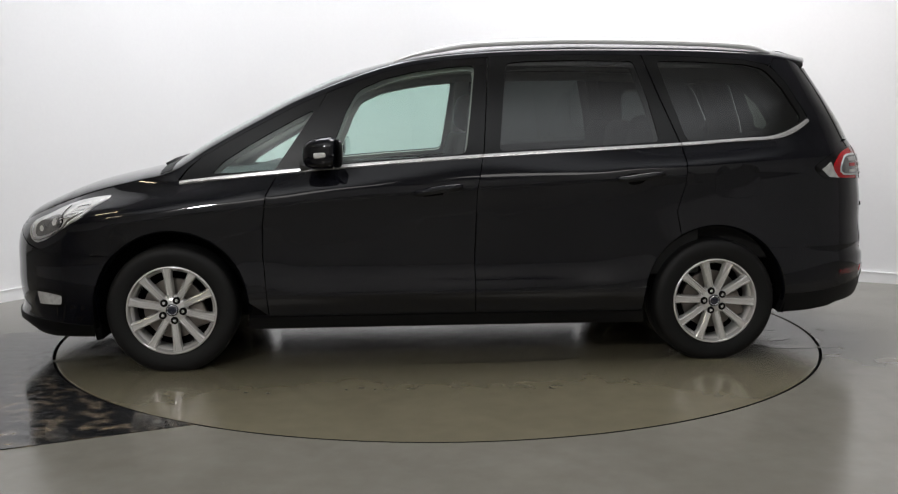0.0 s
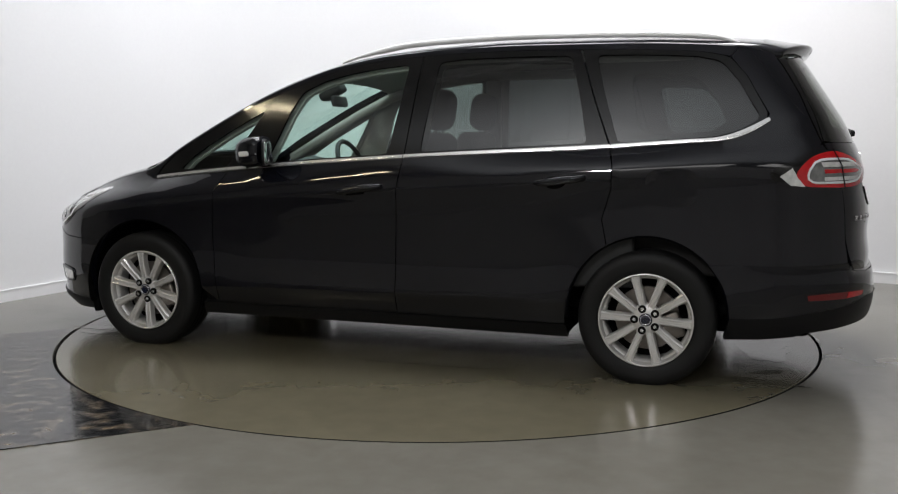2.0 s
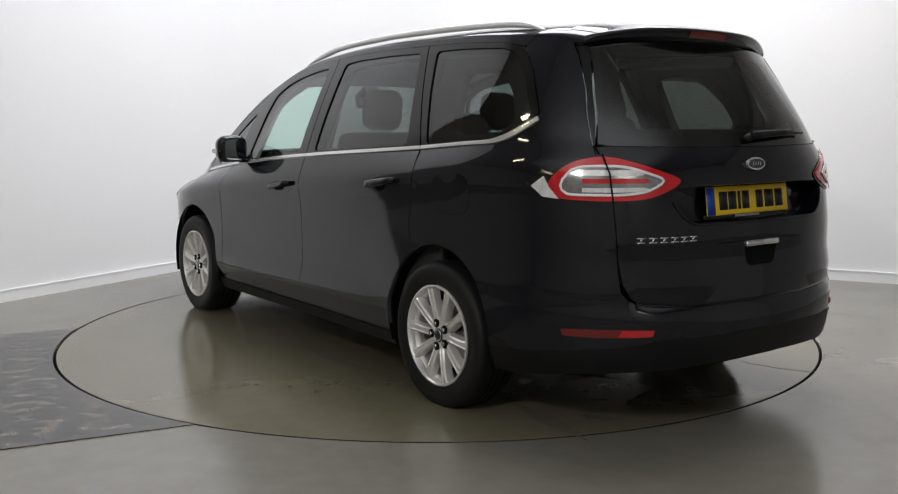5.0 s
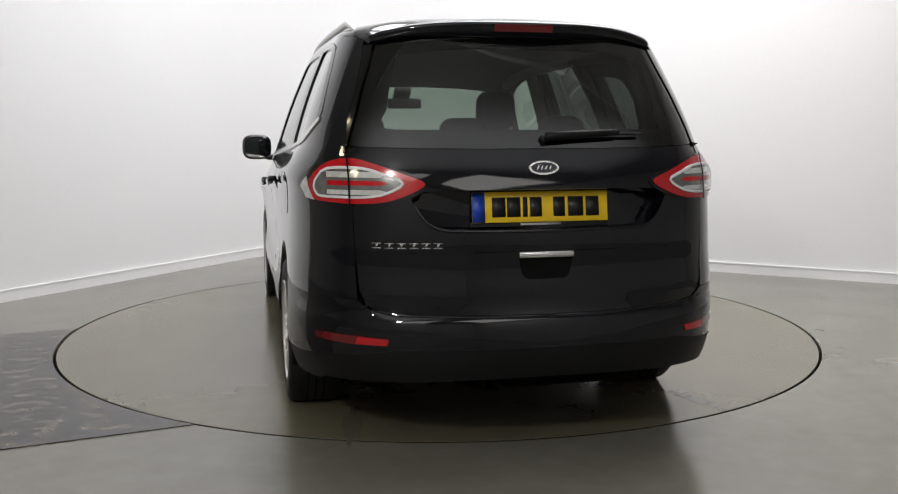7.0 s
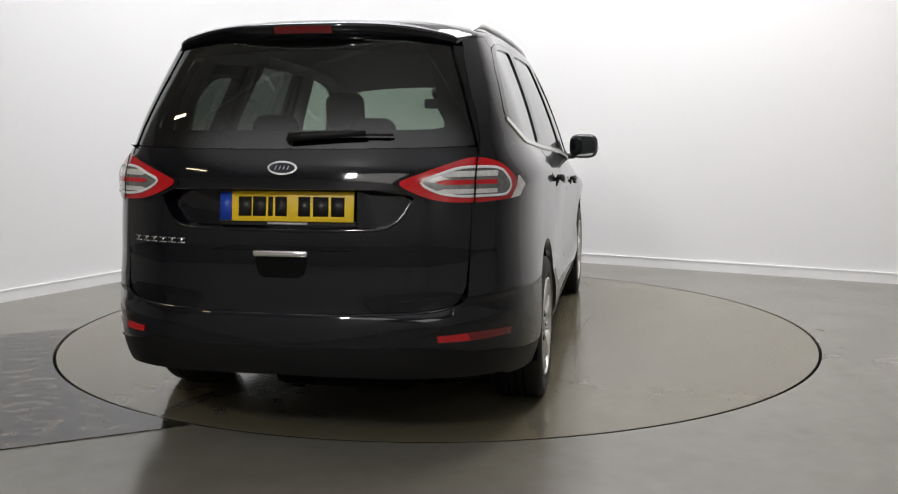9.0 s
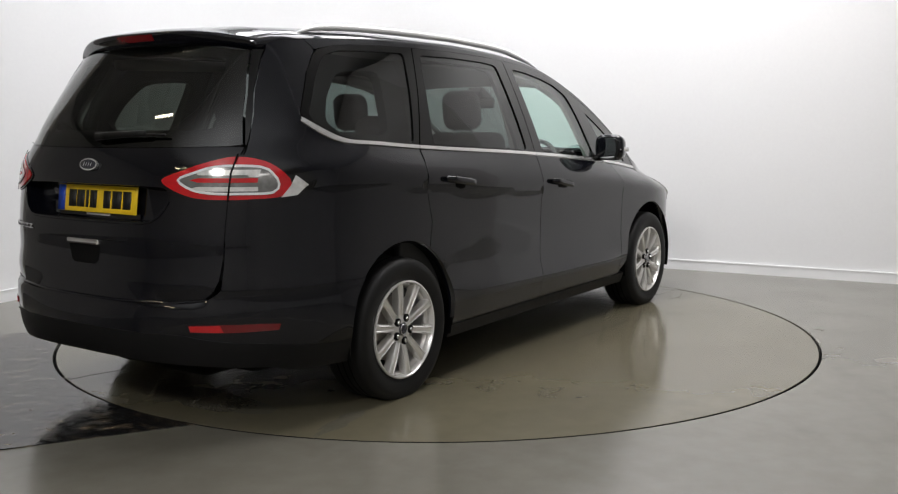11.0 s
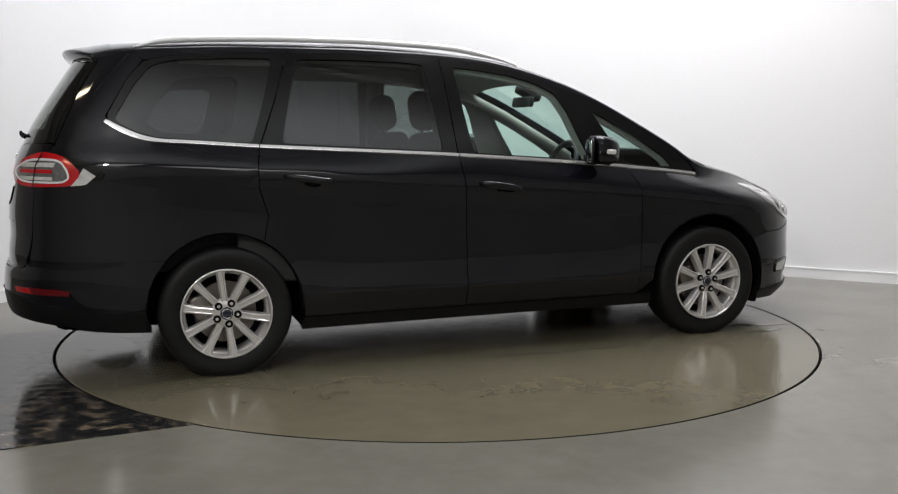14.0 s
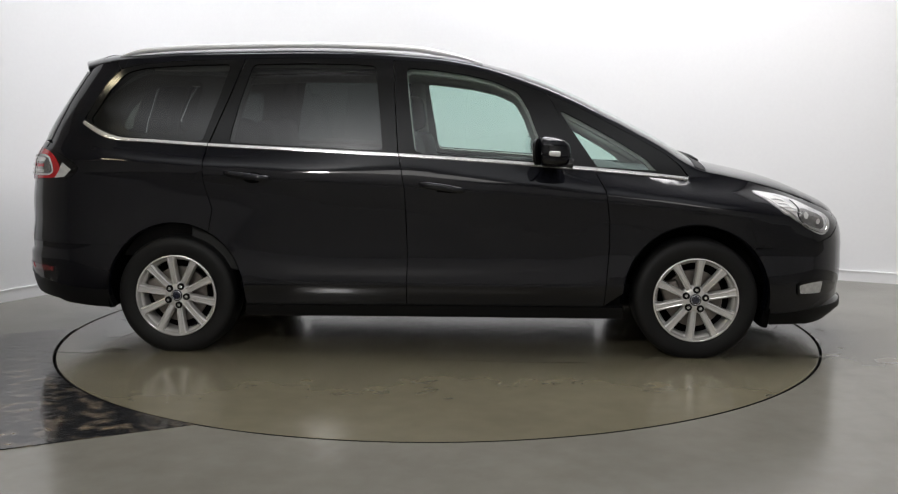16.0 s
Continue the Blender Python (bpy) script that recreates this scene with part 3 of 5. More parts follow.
def smooth_line(pts, step=0.03, closed=False):
    """More points along a polyline, rounded by a spline."""
    P = [Vector(p) for p in pts]
    out, n = [], len(P)
    for i in range(n if closed else n - 1):
        p0 = P[i - 1] if (closed or i > 0) else P[i]
        p1, p2 = P[i], P[(i + 1) % n]
        p3 = P[(i + 2) % n] if (closed or i + 2 < n) else p2
        k = max(1, int((p2 - p1).length / step))
        for j in range(k):
            t = j / k
            out.append(tuple(0.5 * ((2 * p1) + (p2 - p0) * t + (2 * p0 - 5 * p1 + 4 * p2 - p3) * t * t + (3 * p1 - p0 - 3 * p2 + p3) * t ** 3)))
    if not closed:
        out.append(tuple(P[-1]))
    return out


def dense(poly, step=0.04):
    out = []
    for a, b in zip(poly, poly[1:] + poly[:1]):
        k = max(1, int(math.hypot(b[0] - a[0], b[1] - a[1]) / step))
        out += [(a[0] + (b[0] - a[0]) * j / k, a[1] + (b[1] - a[1]) * j / k) for j in range(k)]
    return out


def flange(bm, depth):
    """Turns the open edges of a sheet inwards, so that it shows its thickness."""
    bm.normal_update()
    rim = [e for e in bm.edges if e.is_boundary]
    normals = {v: v.normal.copy() for e in rim for v in e.verts}
    for e in rim:
        e.smooth = False
    ext = bmesh.ops.extrude_edge_only(bm, edges=rim)
    moved = [g for g in ext["geom"] if isinstance(g, bmesh.types.BMVert)]
    for v in moved:
        near = min((o for e in v.link_edges for o in [e.other_vert(v)] if o in normals), key=lambda o: (o.co - v.co).length, default=None)
        if near is not None:
            v.co -= normals[near] * depth


def sheet(poly, out=0.0, gap=0.0, step=0.045, depth=0.012, mirror=False, both=False, centre=False):
    """A panel: an outline in the unrolled side, laid onto the body. both: and its mirror image in the same mesh."""
    if gap:
        poly = inset(poly, gap)
    poly = [p for i, p in enumerate(poly) if math.hypot(p[0] - poly[i - 1][0], p[1] - poly[i - 1][1]) > 1e-5]
    bm = bmesh.new()
    vs = [bm.verts.new((u, z, 0)) for u, z in poly]
    f = bm.faces.new(vs)
    f.normal_update()
    if f.normal.z < 0:
        f.normal_flip()
    us, zs = [p[0] for p in poly], [p[1] for p in poly]
    for lo, hi, no, axis in ((min(us), max(us), (1, 0, 0), 0), (min(zs), max(zs), (0, 1, 0), 1)):
        k = int((hi - lo) / step)
        for i in range(1, k + 1):
            c = lo + (hi - lo) * i / (k + 1) + 0.0003
            bmesh.ops.bisect_plane(bm, geom=bm.verts[:] + bm.edges[:] + bm.faces[:], plane_co=(c, 0, 0) if axis == 0 else (0, c, 0), plane_no=no, dist=1e-6)
    bmesh.ops.triangulate(bm, faces=[f for f in bm.faces if len(f.verts) > 4])
    for v in bm.verts:
        v.co = on_side(v.co.x, v.co.y, out)
    # u runs forward on the left side: seen from outside it runs to the left
    bmesh.ops.reverse_faces(bm, faces=bm.faces)
    if both:
        geo = bmesh.ops.duplicate(bm, geom=bm.verts[:] + bm.edges[:] + bm.faces[:])["geom"]
        for v in [g for g in geo if isinstance(g, bmesh.types.BMVert)]:
            v.co.y = -v.co.y
        bmesh.ops.reverse_faces(bm, faces=[g for g in geo if isinstance(g, bmesh.types.BMFace)])
        bmesh.ops.remove_doubles(bm, verts=bm.verts[:], dist=0.0008)
    if mirror:
        for v in bm.verts:
            v.co.y = -v.co.y
        bmesh.ops.reverse_faces(bm, faces=bm.faces)
    if depth:
        flange(bm, depth)
    return bm


def ring(outer, inner, out=0.0, mirror=False, depth=0.012):
    """A frame between two outlines with the same number of points."""
    bm = bmesh.new()
    n = len(outer)
    rows = []
    for k in range(3):
        t = k / 2
        rows.append([bm.verts.new(on_side(a[0] + (b[0] - a[0]) * t, a[1] + (b[1] - a[1]) * t, out)) for a, b in zip(outer, inner)])
    for a, b in zip(rows, rows[1:]):
        for i in range(n):
            bm.faces.new((a[i], a[(i + 1) % n], b[(i + 1) % n], b[i]))
    bmesh.ops.recalc_face_normals(bm, faces=bm.faces)
    bm.normal_update()
    if sum(f.normal.y * f.calc_area() for f in bm.faces) < 0:
        bmesh.ops.reverse_faces(bm, faces=bm.faces)
    if mirror:
        for v in bm.verts:
            v.co.y = -v.co.y
        bmesh.ops.reverse_faces(bm, faces=bm.faces)
    flange(bm, depth)
    return bm


def radial(outer, inner, n=120):
    """Two closed outlines resampled along the same rays from the middle of the inner one."""
    cx, cy = sum(p[0] for p in inner) / len(inner), sum(p[1] for p in inner) / len(inner)

    def reach(poly, a):
        dx, dy, best = math.cos(a), math.sin(a), 0.0
        for (x0, y0), (x1, y1) in zip(poly, poly[1:] + poly[:1]):
            ex, ey = x1 - x0, y1 - y0
            det = dx * -ey + ex * dy
            if abs(det) < 1e-12:
                continue
            wx, wy = x0 - cx, y0 - cy
            t, k = (-wx * ey + ex * wy) / det, (dx * wy - dy * wx) / det
            if -1e-6 <= k <= 1 + 1e-6 and t > best:
                best = t
        return cx + dx * best, cy + dy * best
    # rays through the corners of both outlines, and even ones between
    angles = sorted({round(math.atan2(y - cy, x - cx), 4) for x, y in outer + inner} | {round(-math.pi + 2 * math.pi * i / n, 4) for i in range(n)})
    return [reach(outer, a) for a in angles], [reach(inner, a) for a in angles]


def strip(line, width, out, mirror=False, height=0.006):
    """A raised moulding along a line on the unrolled side."""
    bm = bmesh.new()
    rows = []
    for i, p in enumerate(line):
        a, b = Vector(line[max(0, i - 1)]), Vector(line[min(len(line) - 1, i + 1)])
        d = (b - a).normalized()
        n = Vector((-d.y, d.x))
        w = width if not callable(width) else width(i / (len(line) - 1))
        q = []
        for s, h in ((-0.5, 0), (-0.42, 0.8), (0, 1.0), (0.42, 0.8), (0.5, 0)):
            q.append(bm.verts.new(on_side(p[0] + n.x * w * s, p[1] + n.y * w * s, out + height * h)))
        rows.append(q)
    for a, b in zip(rows, rows[1:]):
        for k in range(4):
            bm.faces.new((a[k], a[k + 1], b[k + 1], b[k]))
    bm.faces.new(rows[0])
    bm.faces.new(rows[-1][::-1])
    bmesh.ops.recalc_face_normals(bm, faces=bm.faces)
    if mirror:
        for v in bm.verts:
            v.co.y = -v.co.y
        bmesh.ops.reverse_faces(bm, faces=bm.faces)
    return sharpen(bm, 50)


# roof line: where the side ends, and the middle of the car above it
rail_z = curve((2.30, 0.735), (2.15, 0.80), (2.0, 0.862), (1.8, 0.925), (1.6, 0.972), (1.45, 1.005), (1.38, 1.035), (1.265, 1.112), (1.096, 1.208), (0.944, 1.290),
               (0.791, 1.370), (0.639, 1.439), (0.488, 1.497), (0.337, 1.548), (0.186, 1.586), (0.006, 1.616), (-0.416, 1.644), (-0.72, 1.651), (-1.33, 1.646),
               (-1.64, 1.630), (-1.9, 1.607), (-2.15, 1.575))
top_z = curve((2.40, 0.700), (2.364, 0.746), (2.292, 0.800), (2.151, 0.867), (1.94, 0.952), (1.767, 0.997), (1.593, 1.036), (1.489, 1.062), (1.40, 1.112),
              (1.244, 1.206), (1.069, 1.300), (0.895, 1.390), (0.722, 1.474), (0.549, 1.546), (0.354, 1.597), (0.194, 1.632), (-0.126, 1.672), (-0.446, 1.697),
              (-0.768, 1.708), (-1.09, 1.708), (-1.414, 1.705), (-1.739, 1.690), (-2.065, 1.668), (-2.2, 1.655))


def on_top(x, v, out=0.0):
    """The place on the bonnet, windscreen or roof: v runs from -1 to 1 across."""
    zc = float(rail_z(x))
    edge = on_side(side_u(x, zc), zc)
    rise = max(float(top_z(x)) - zc, 0.004)
    a = min(abs(v), 1.0)
    k = min(1.0, max(0.0, (0.6 - x) / 0.8))
    z = zc + rise * max(0.0, 1 - a ** (2.5 + 1.7 * k * k * (3 - 2 * k))) ** 0.62
    return Vector((x, edge.y * v, z + out))


def top_sheet(x0, x1, v0=-1.0, v1=1.0, out=0.0, nx=40, nv=40, depth=0.01):
    bm = bmesh.new()
    ease = lambda k: math.sin((k / nv - 0.5) * math.pi) * 0.5 + 0.5
    rows = [[bm.verts.new(on_top(x0 + (x1 - x0) * i / nx, v0 + (v1 - v0) * ease(k), out)) for k in range(nv + 1)] for i in range(nx + 1)]
    for a, b in zip(rows, rows[1:]):
        for k in range(nv):
            bm.faces.new((a[k], a[k + 1], b[k + 1], b[k]))
    bmesh.ops.recalc_face_normals(bm, faces=bm.faces)
    bm.normal_update()
    if sum(f.normal.z for f in bm.faces) < 0:
        bmesh.ops.reverse_faces(bm, faces=bm.faces)
    if depth:
        flange(bm, depth)
    return bm


def arch(cx, a0, a1, r=ARCH_R, n=26):
    """Points of a wheel arch from angle a0 to a1 in degrees."""
    return [(cx + r * math.cos(radians(a0 + (a1 - a0) * i / n)), ARCH_Z + r * math.sin(radians(a0 + (a1 - a0) * i / n))) for i in range(n + 1)]


def belt(x0, x1, off=0.0, n=14):
    return [(x0 + (x1 - x0) * i / n, float(belt_z(x0 + (x1 - x0) * i / n)) + off) for i in range(n + 1)]


# ---- the car: its parts ----
def wheel(parent, x, left, spoke_turn, nut_turn):
    s = 1 if left else -1
    root = new("wheel")
    root.parent = parent
    root.matrix_basis = pose(x, s * 0.800, WHEEL_Z, -90 * s, 0, 0)      # its own z points outwards
    w = 0.112
    bm = bmesh.new()
    prof = [(0.222, 0.095), (0.229, 0.105), (0.250, w), (0.285, w + 0.006), (0.306, w + 0.003), (0.322, w - 0.006), (0.328, w - 0.017), (TYRE_R, w - 0.034),
            (TYRE_R, -0.08), (0.328, -0.095), (0.31, -0.110), (0.26, -0.115), (0.222, -0.105)]
    add_lathe(bm, prof, n=120)
    for v in bm.verts:                   # pressed flat where it stands on the floor
        v.co.y = min(v.co.y, WHEEL_Z - 0.001) if left else max(v.co.y, 0.001 - WHEEL_Z)
    tyre = part("tyre", sharpen(bm, 40), M_RUBBER, root, "black rubber tyre")
    # tread grooves by colour only: raised black rings for their shade
    bm = bmesh.new()
    for h in (-0.035, 0.0, 0.035):
        add_lathe(bm, [(TYRE_R + 0.0008, h - 0.004), (TYRE_R + 0.0012, h), (TYRE_R + 0.0008, h + 0.004)], n=120)
    for v in bm.verts:
        v.co.y = min(v.co.y, WHEEL_Z - 0.0004) if left else max(v.co.y, 0.0004 - WHEEL_Z)
    part("groove_shade", bm, M_PIT, tyre)
    bm = bmesh.new()
    add_lathe(bm, [(0.2285, 0.106), (0.2280, 0.114), (0.225, 0.1165), (0.2205, 0.1165), (0.2175, 0.113), (0.2150, 0.100), (0.2120, 0.092), (0.2110, 0.086), (0.203, 0.080), (0.197, 0.060), (0.196, 0.0), (0.200, -0.09), (0.222, -0.10)], n=96)
    rim = part("rim", sharpen(bm, 40), M_RIM, root, "silver alloy rim with ten spokes")
    # one spoke, then nine more on the same mesh
    bm = bmesh.new()
    rows = []
    for k in range(9):
        t = k / 8
        r = 0.050 + t * (0.2185 - 0.050)
        hw = 0.0165 + 0.0022 * t + 0.006 * max(0, t - 0.8) * 5
        h = 0.104 + 0.004 * math.sin(t * math.pi) - 0.010 * (1 - t) + 0.006 * t
        rows.append([bm.verts.new((r, y, z)) for y, z in ((-hw - 0.004, h - 0.040), (-hw, h - 0.006), (-hw * 0.62, h), (-hw * 0.40, h - 0.004),
                                                           (hw * 0.40, h - 0.004), (hw * 0.62, h), (hw, h - 0.006), (hw + 0.004, h - 0.040))])
    for a, b in zip(rows, rows[1:]):
        for k in range(7):
            bm.faces.new((a[k], b[k], b[k + 1], a[k + 1]))
    spoke = part("spoke", sharpen(bm, 30), M_RIM, rim)
    for i in range(10):
        ob = spoke if i == 0 else new("spoke", spoke.data)
        ob.parent = rim
        ob.matrix_basis = pose(0, 0, 0, 0, 0, 36 * i + spoke_turn)
    bm = bmesh.new()
    add_lathe(bm, [(0.078, 0.060), (0.074, 0.086), (0.062, 0.094), (0.040, 0.097), (0.032, 0.098), (0.032, 0.090)], n=40)
    part("hub", sharpen(bm, 35), M_RIM, rim)
    bm = bmesh.new()
    add_lathe(bm, [(0.031, 0.092), (0.031, 0.100), (0.026, 0.103), (0.010, 0.104)], n=32)
    cap(bm, 32)
    part("centre_cap", sharpen(bm, 40), M_NAVY, rim, "dark blue centre cap with a silver ring")
    bm = bmesh.new()
    add_lathe(bm, [(0.026, 0.1025), (0.0255, 0.1042), (0.0235, 0.1046), (0.0225, 0.1036)], n=32)
    part("ring", bm, M_CHROME, rim)
    first = None
    for i in range(5):
        if first is None:
            bm = bmesh.new()
            # a solid black disc gives the shade of the nut's recess
            add_lathe(bm, [(0.0195, 0.086), (0.0195, 0.1005), (0.0180, 0.1015), (0.0030, 0.1015)], n=16)
            cap(bm, 16)
            first = part("nut_shade", sharpen(bm), M_PIT, rim, "black disc for the shaded recess round the nut")
            bm = bmesh.new()
            add_lathe(bm, [(0.0100, 0.090), (0.0100, 0.105), (0.0076, 0.1085)], n=6)
            cap(bm, 6)
            nut = part("wheel_nut", bm, M_CHROME, rim, "bright wheel nut", smooth=False)
            seat, bolt = first, nut
        else:
            seat, bolt = new("nut_shade", first.data), new("wheel_nut", nut.data)
            seat.parent = bolt.parent = rim
        seat.matrix_basis = bolt.matrix_basis = pose(0, 0, 0, 0, 0, 72 * i + nut_turn) @ pose(0.0545, 0, 0)
    bm = bmesh.new()
    add_lathe(bm, [(0.06, 0.038), (0.155, 0.038), (0.155, 0.015)], n=48)
    part("brake_disc", sharpen(bm), M_DISCBRAKE, root, "rusty steel brake disc")
    bm = bmesh.new()
    add_lathe(bm, [(0.001, 0.0), (0.199, 0.0)], n=48)
    part("backing_plate", bm, M_LINER, root)
    part("brake_caliper", box((0.10, 0.13, 0.06), pose(-0.12, 0.03, 0.035, 0, 0, 20), 0.015), M_DISCBRAKE, root)
    return root


FRAME_FD = S((0.872, 1.016), (0.70, 1.29), (0.622, 1.422), (0.488, 1.474), (0.337, 1.528), (0.186, 1.566), (0.006, 1.596), (-0.218, 1.611), (-0.198, 1.35), (-0.176, 1.094), (0.35, 1.058))
GLASS_FD = S((0.640, 1.052), (0.575, 1.20), (0.525, 1.33), (0.465, 1.436), (0.334, 1.494), (0.185, 1.530), (0.006, 1.556), (-0.150, 1.570), (-0.120, 1.33), (-0.088, 1.106), (0.30, 1.080))
FRAME_RD = S((-0.182, 1.095), (-0.204, 1.35), (-0.224, 1.612), (-0.42, 1.622), (-0.72, 1.628), (-1.050, 1.626), (-1.128, 1.40), (-1.226, 1.149), (-0.70, 1.124))
GLASS_RD = S((-0.262, 1.118), (-0.288, 1.35), (-0.316, 1.580), (-0.45, 1.592), (-0.72, 1.598), (-1.010, 1.595), (-1.070, 1.38), (-1.118, 1.164), (-0.70, 1.142))
FRAME_RQ = S((-1.235, 1.150), (-1.136, 1.40), (-1.058, 1.626), (-1.327, 1.619), (-1.633, 1.600), (-1.770, 1.573), (-1.850, 1.475), (-1.950, 1.300), (-1.925, 1.254), (-1.84, 1.206), (-1.735, 1.178), (-1.50, 1.165))
GLASS_RQ = S((-1.268, 1.166), (-1.190, 1.40), (-1.135, 1.596), (-1.327, 1.594), (-1.620, 1.578), (-1.735, 1.553), (-1.818, 1.452), (-1.912, 1.297), (-1.898, 1.270), (-1.820, 1.226), (-1.725, 1.198), (-1.50, 1.182))
FRAME_QL = S((1.395, 0.962), (1.265, 1.098), (1.096, 1.193), (0.944, 1.273), (0.791, 1.352), (0.646, 1.417), (0.628, 1.420), (0.699, 1.293), (0.871, 1.018), (1.15, 0.990))
GLASS_QL = S((1.215, 1.010), (1.160, 1.069), (1.038, 1.148), (0.920, 1.216), (0.793, 1.285), (0.703, 1.330), (0.697, 1.322), (0.758, 1.227), (0.893, 1.030), (1.04, 1.017))


def round_glass(poly, r=0.03, small=0.03, behind=9.0):
    """The outline with its corners cut round: by r behind that u, by small before it."""
    out = []
    n = len(poly)
    for i in range(n):
        p, q, s = Vector(poly[i - 1]), Vector(poly[i]), Vector(poly[(i + 1) % n])
        a, b = (p - q), (s - q)
        if a.angle(b) > radians(150):
            out.append(tuple(q))
            continue
        d = min(r if q.x < behind else small, a.length * 0.4, b.length * 0.4)
        p1, p2 = q + a.normalized() * d, q + b.normalized() * d
        for t in (0, 0.33, 0.66, 1):
            out.append(tuple((1 - t) ** 2 * p1 + 2 * t * (1 - t) * q + t * t * p2))
    return out


GLASS_FD, GLASS_RD = round_glass(GLASS_FD, 0.035), round_glass(GLASS_RD, 0.03)
FRAME_RQ, GLASS_RQ = round_glass(FRAME_RQ, 0.10, 0.004, -1.45), round_glass(GLASS_RQ, 0.10, 0.03, -1.45)
# the openings of the trim inside the doors and beside the load space
TRIM_FD, TRIM_RD = round_glass(inset(GLASS_FD, 0.006), 0.06), round_glass(inset(GLASS_RD, 0.010), 0.05)
TRIM_RQ = round_glass(S((-1.36, 1.225), (-1.325, 1.40), (-1.30, 1.525), (-1.45, 1.525), (-1.62, 1.505), (-1.72, 1.40), (-1.78, 1.29), (-1.70, 1.24), (-1.52, 1.225)), 0.07)
HATCH_SIDE = smooth_line(((-2.225, 1.115), (-2.200, 1.150), (-2.155, 1.235), (-2.082, 1.394), (-2.022, 1.50), (-1.976, 1.565)), 0.025)


def build_side(car, left):
    mir = not left
    G = 0.0025
    # doors
    fd = [(0.878, 1.010)] + [(0.937, 0.901), (0.957, 0.75), (0.960, 0.60), (0.945, 0.40), (0.935, 0.275)] + [(-0.137, 0.275), (-0.131, 0.568), (-0.143, 0.911)] + belt(-0.174, 0.878, -0.004)[:-1]
    door = part("front_door", sheet(fd, 0, G, mirror=mir), M_PAINT, car)
    a, b = radial(FRAME_FD, GLASS_FD)
    part("window_frame", ring(a, b, 0.001, mir), M_GLOSS, door, "gloss black window frame")
    w = part("window", sheet(dense(inset(GLASS_FD, -0.012)), -0.006, depth=0, mirror=mir), M_GLASS, door, "clear green-tinted side window")
    w.visible_shadow = False
    rd_low = [(-0.137, 0.275), (-1.03, 0.275)] + arch(-AXLE, 2, 60)[2:] + [(-1.205, 0.80), (-1.248, 0.95), (-1.250, 1.06)] + belt(-1.230, -0.174, -0.004) + [(-0.143, 0.911), (-0.131, 0.568)]
    rdoor = part("rear_door", sheet(rd_low, 0, G, mirror=mir), M_PAINT, car)
    a, b = radial(FRAME_RD, GLASS_RD)
    part("window_frame", ring(a, b, 0.001, mir), M_GLOSS, rdoor, "gloss black window frame")
    w = part("window", sheet(dense(inset(GLASS_RD, -0.012)), -0.006, depth=0, mirror=mir), M_PRIVACY, rdoor, "dark privacy side window")
    w.visible_shadow = False
    for o, g_, owner in ((FRAME_FD, TRIM_FD, door), (FRAME_RD, TRIM_RD, rdoor), (FRAME_QL, inset(GLASS_QL, 0.006), car)):
        a, b = radial(o, g_)
        if owner is rdoor:
            part("inner_trim", ring(a, b, -0.045, mir, 0.02), M_DASH, owner, "dark inner window trim")
        else:
            part("inner_trim", ring(a, b, -0.045, mir, 0.02), M_HEADLINER, owner, "pale inner window trim")
    a, b = radial(FRAME_RQ, TRIM_RQ)
    part("quarter_trim", ring(a, b, -0.060, mir, 0.05), M_DASH, car, "dark trim round the rear quarter window")
    # fixed lights
    a, b = radial(FRAME_RQ, GLASS_RQ)
    part("quarter_frame", ring(a, b, 0.001, mir), M_GLOSS, car, "gloss black quarter window surround")
    w = part("quarter_window", sheet(dense(inset(GLASS_RQ, -0.012)), -0.006, depth=0, mirror=mir), M_PRIVACY, car, "dark privacy rear quarter window")
    w.visible_shadow = False
    a, b = radial(FRAME_QL, GLASS_QL)
    part("quarterlight_frame", ring(a, b, -0.001, mir), M_GLOSS, car, "gloss black quarterlight surround")
    w = part("quarterlight", sheet(dense(inset(GLASS_QL, -0.010)), -0.006, depth=0, mirror=mir), M_GLASS, car, "clear triangular front quarterlight")
    w.visible_shadow = False
    # roof side: from the foot of the windscreen pillar to the rear
    low = S((1.402, 0.968), (1.265, 1.100), (1.096, 1.195), (0.944, 1.275), (0.791, 1.354), (0.655, 1.414), (0.488, 1.476), (0.337, 1.530), (0.186, 1.568), (0.006, 1.598),
            (-0.218, 1.613), (-0.42, 1.624), (-0.72, 1.630), (-1.050, 1.628), (-1.327, 1.621), (-1.633, 1.602), (-1.768, 1.576))
    high = [(side_u(x, float(rail_z(x))), float(rail_z(x))) for x in np.linspace(-1.80, 1.402, 70)]
    part("roof_side", sheet(low + high, 0, 0, step=0.03, mirror=mir), M_PAINT, car)
    # rear wing with the rear pillar
    hatch = R((0.700, 0.985), (0.705, 1.09)) + S(*HATCH_SIDE)
    roof_rear = [(side_u(x, float(rail_z(x))), float(rail_z(x))) for x in (-1.955, -1.90, -1.80)]
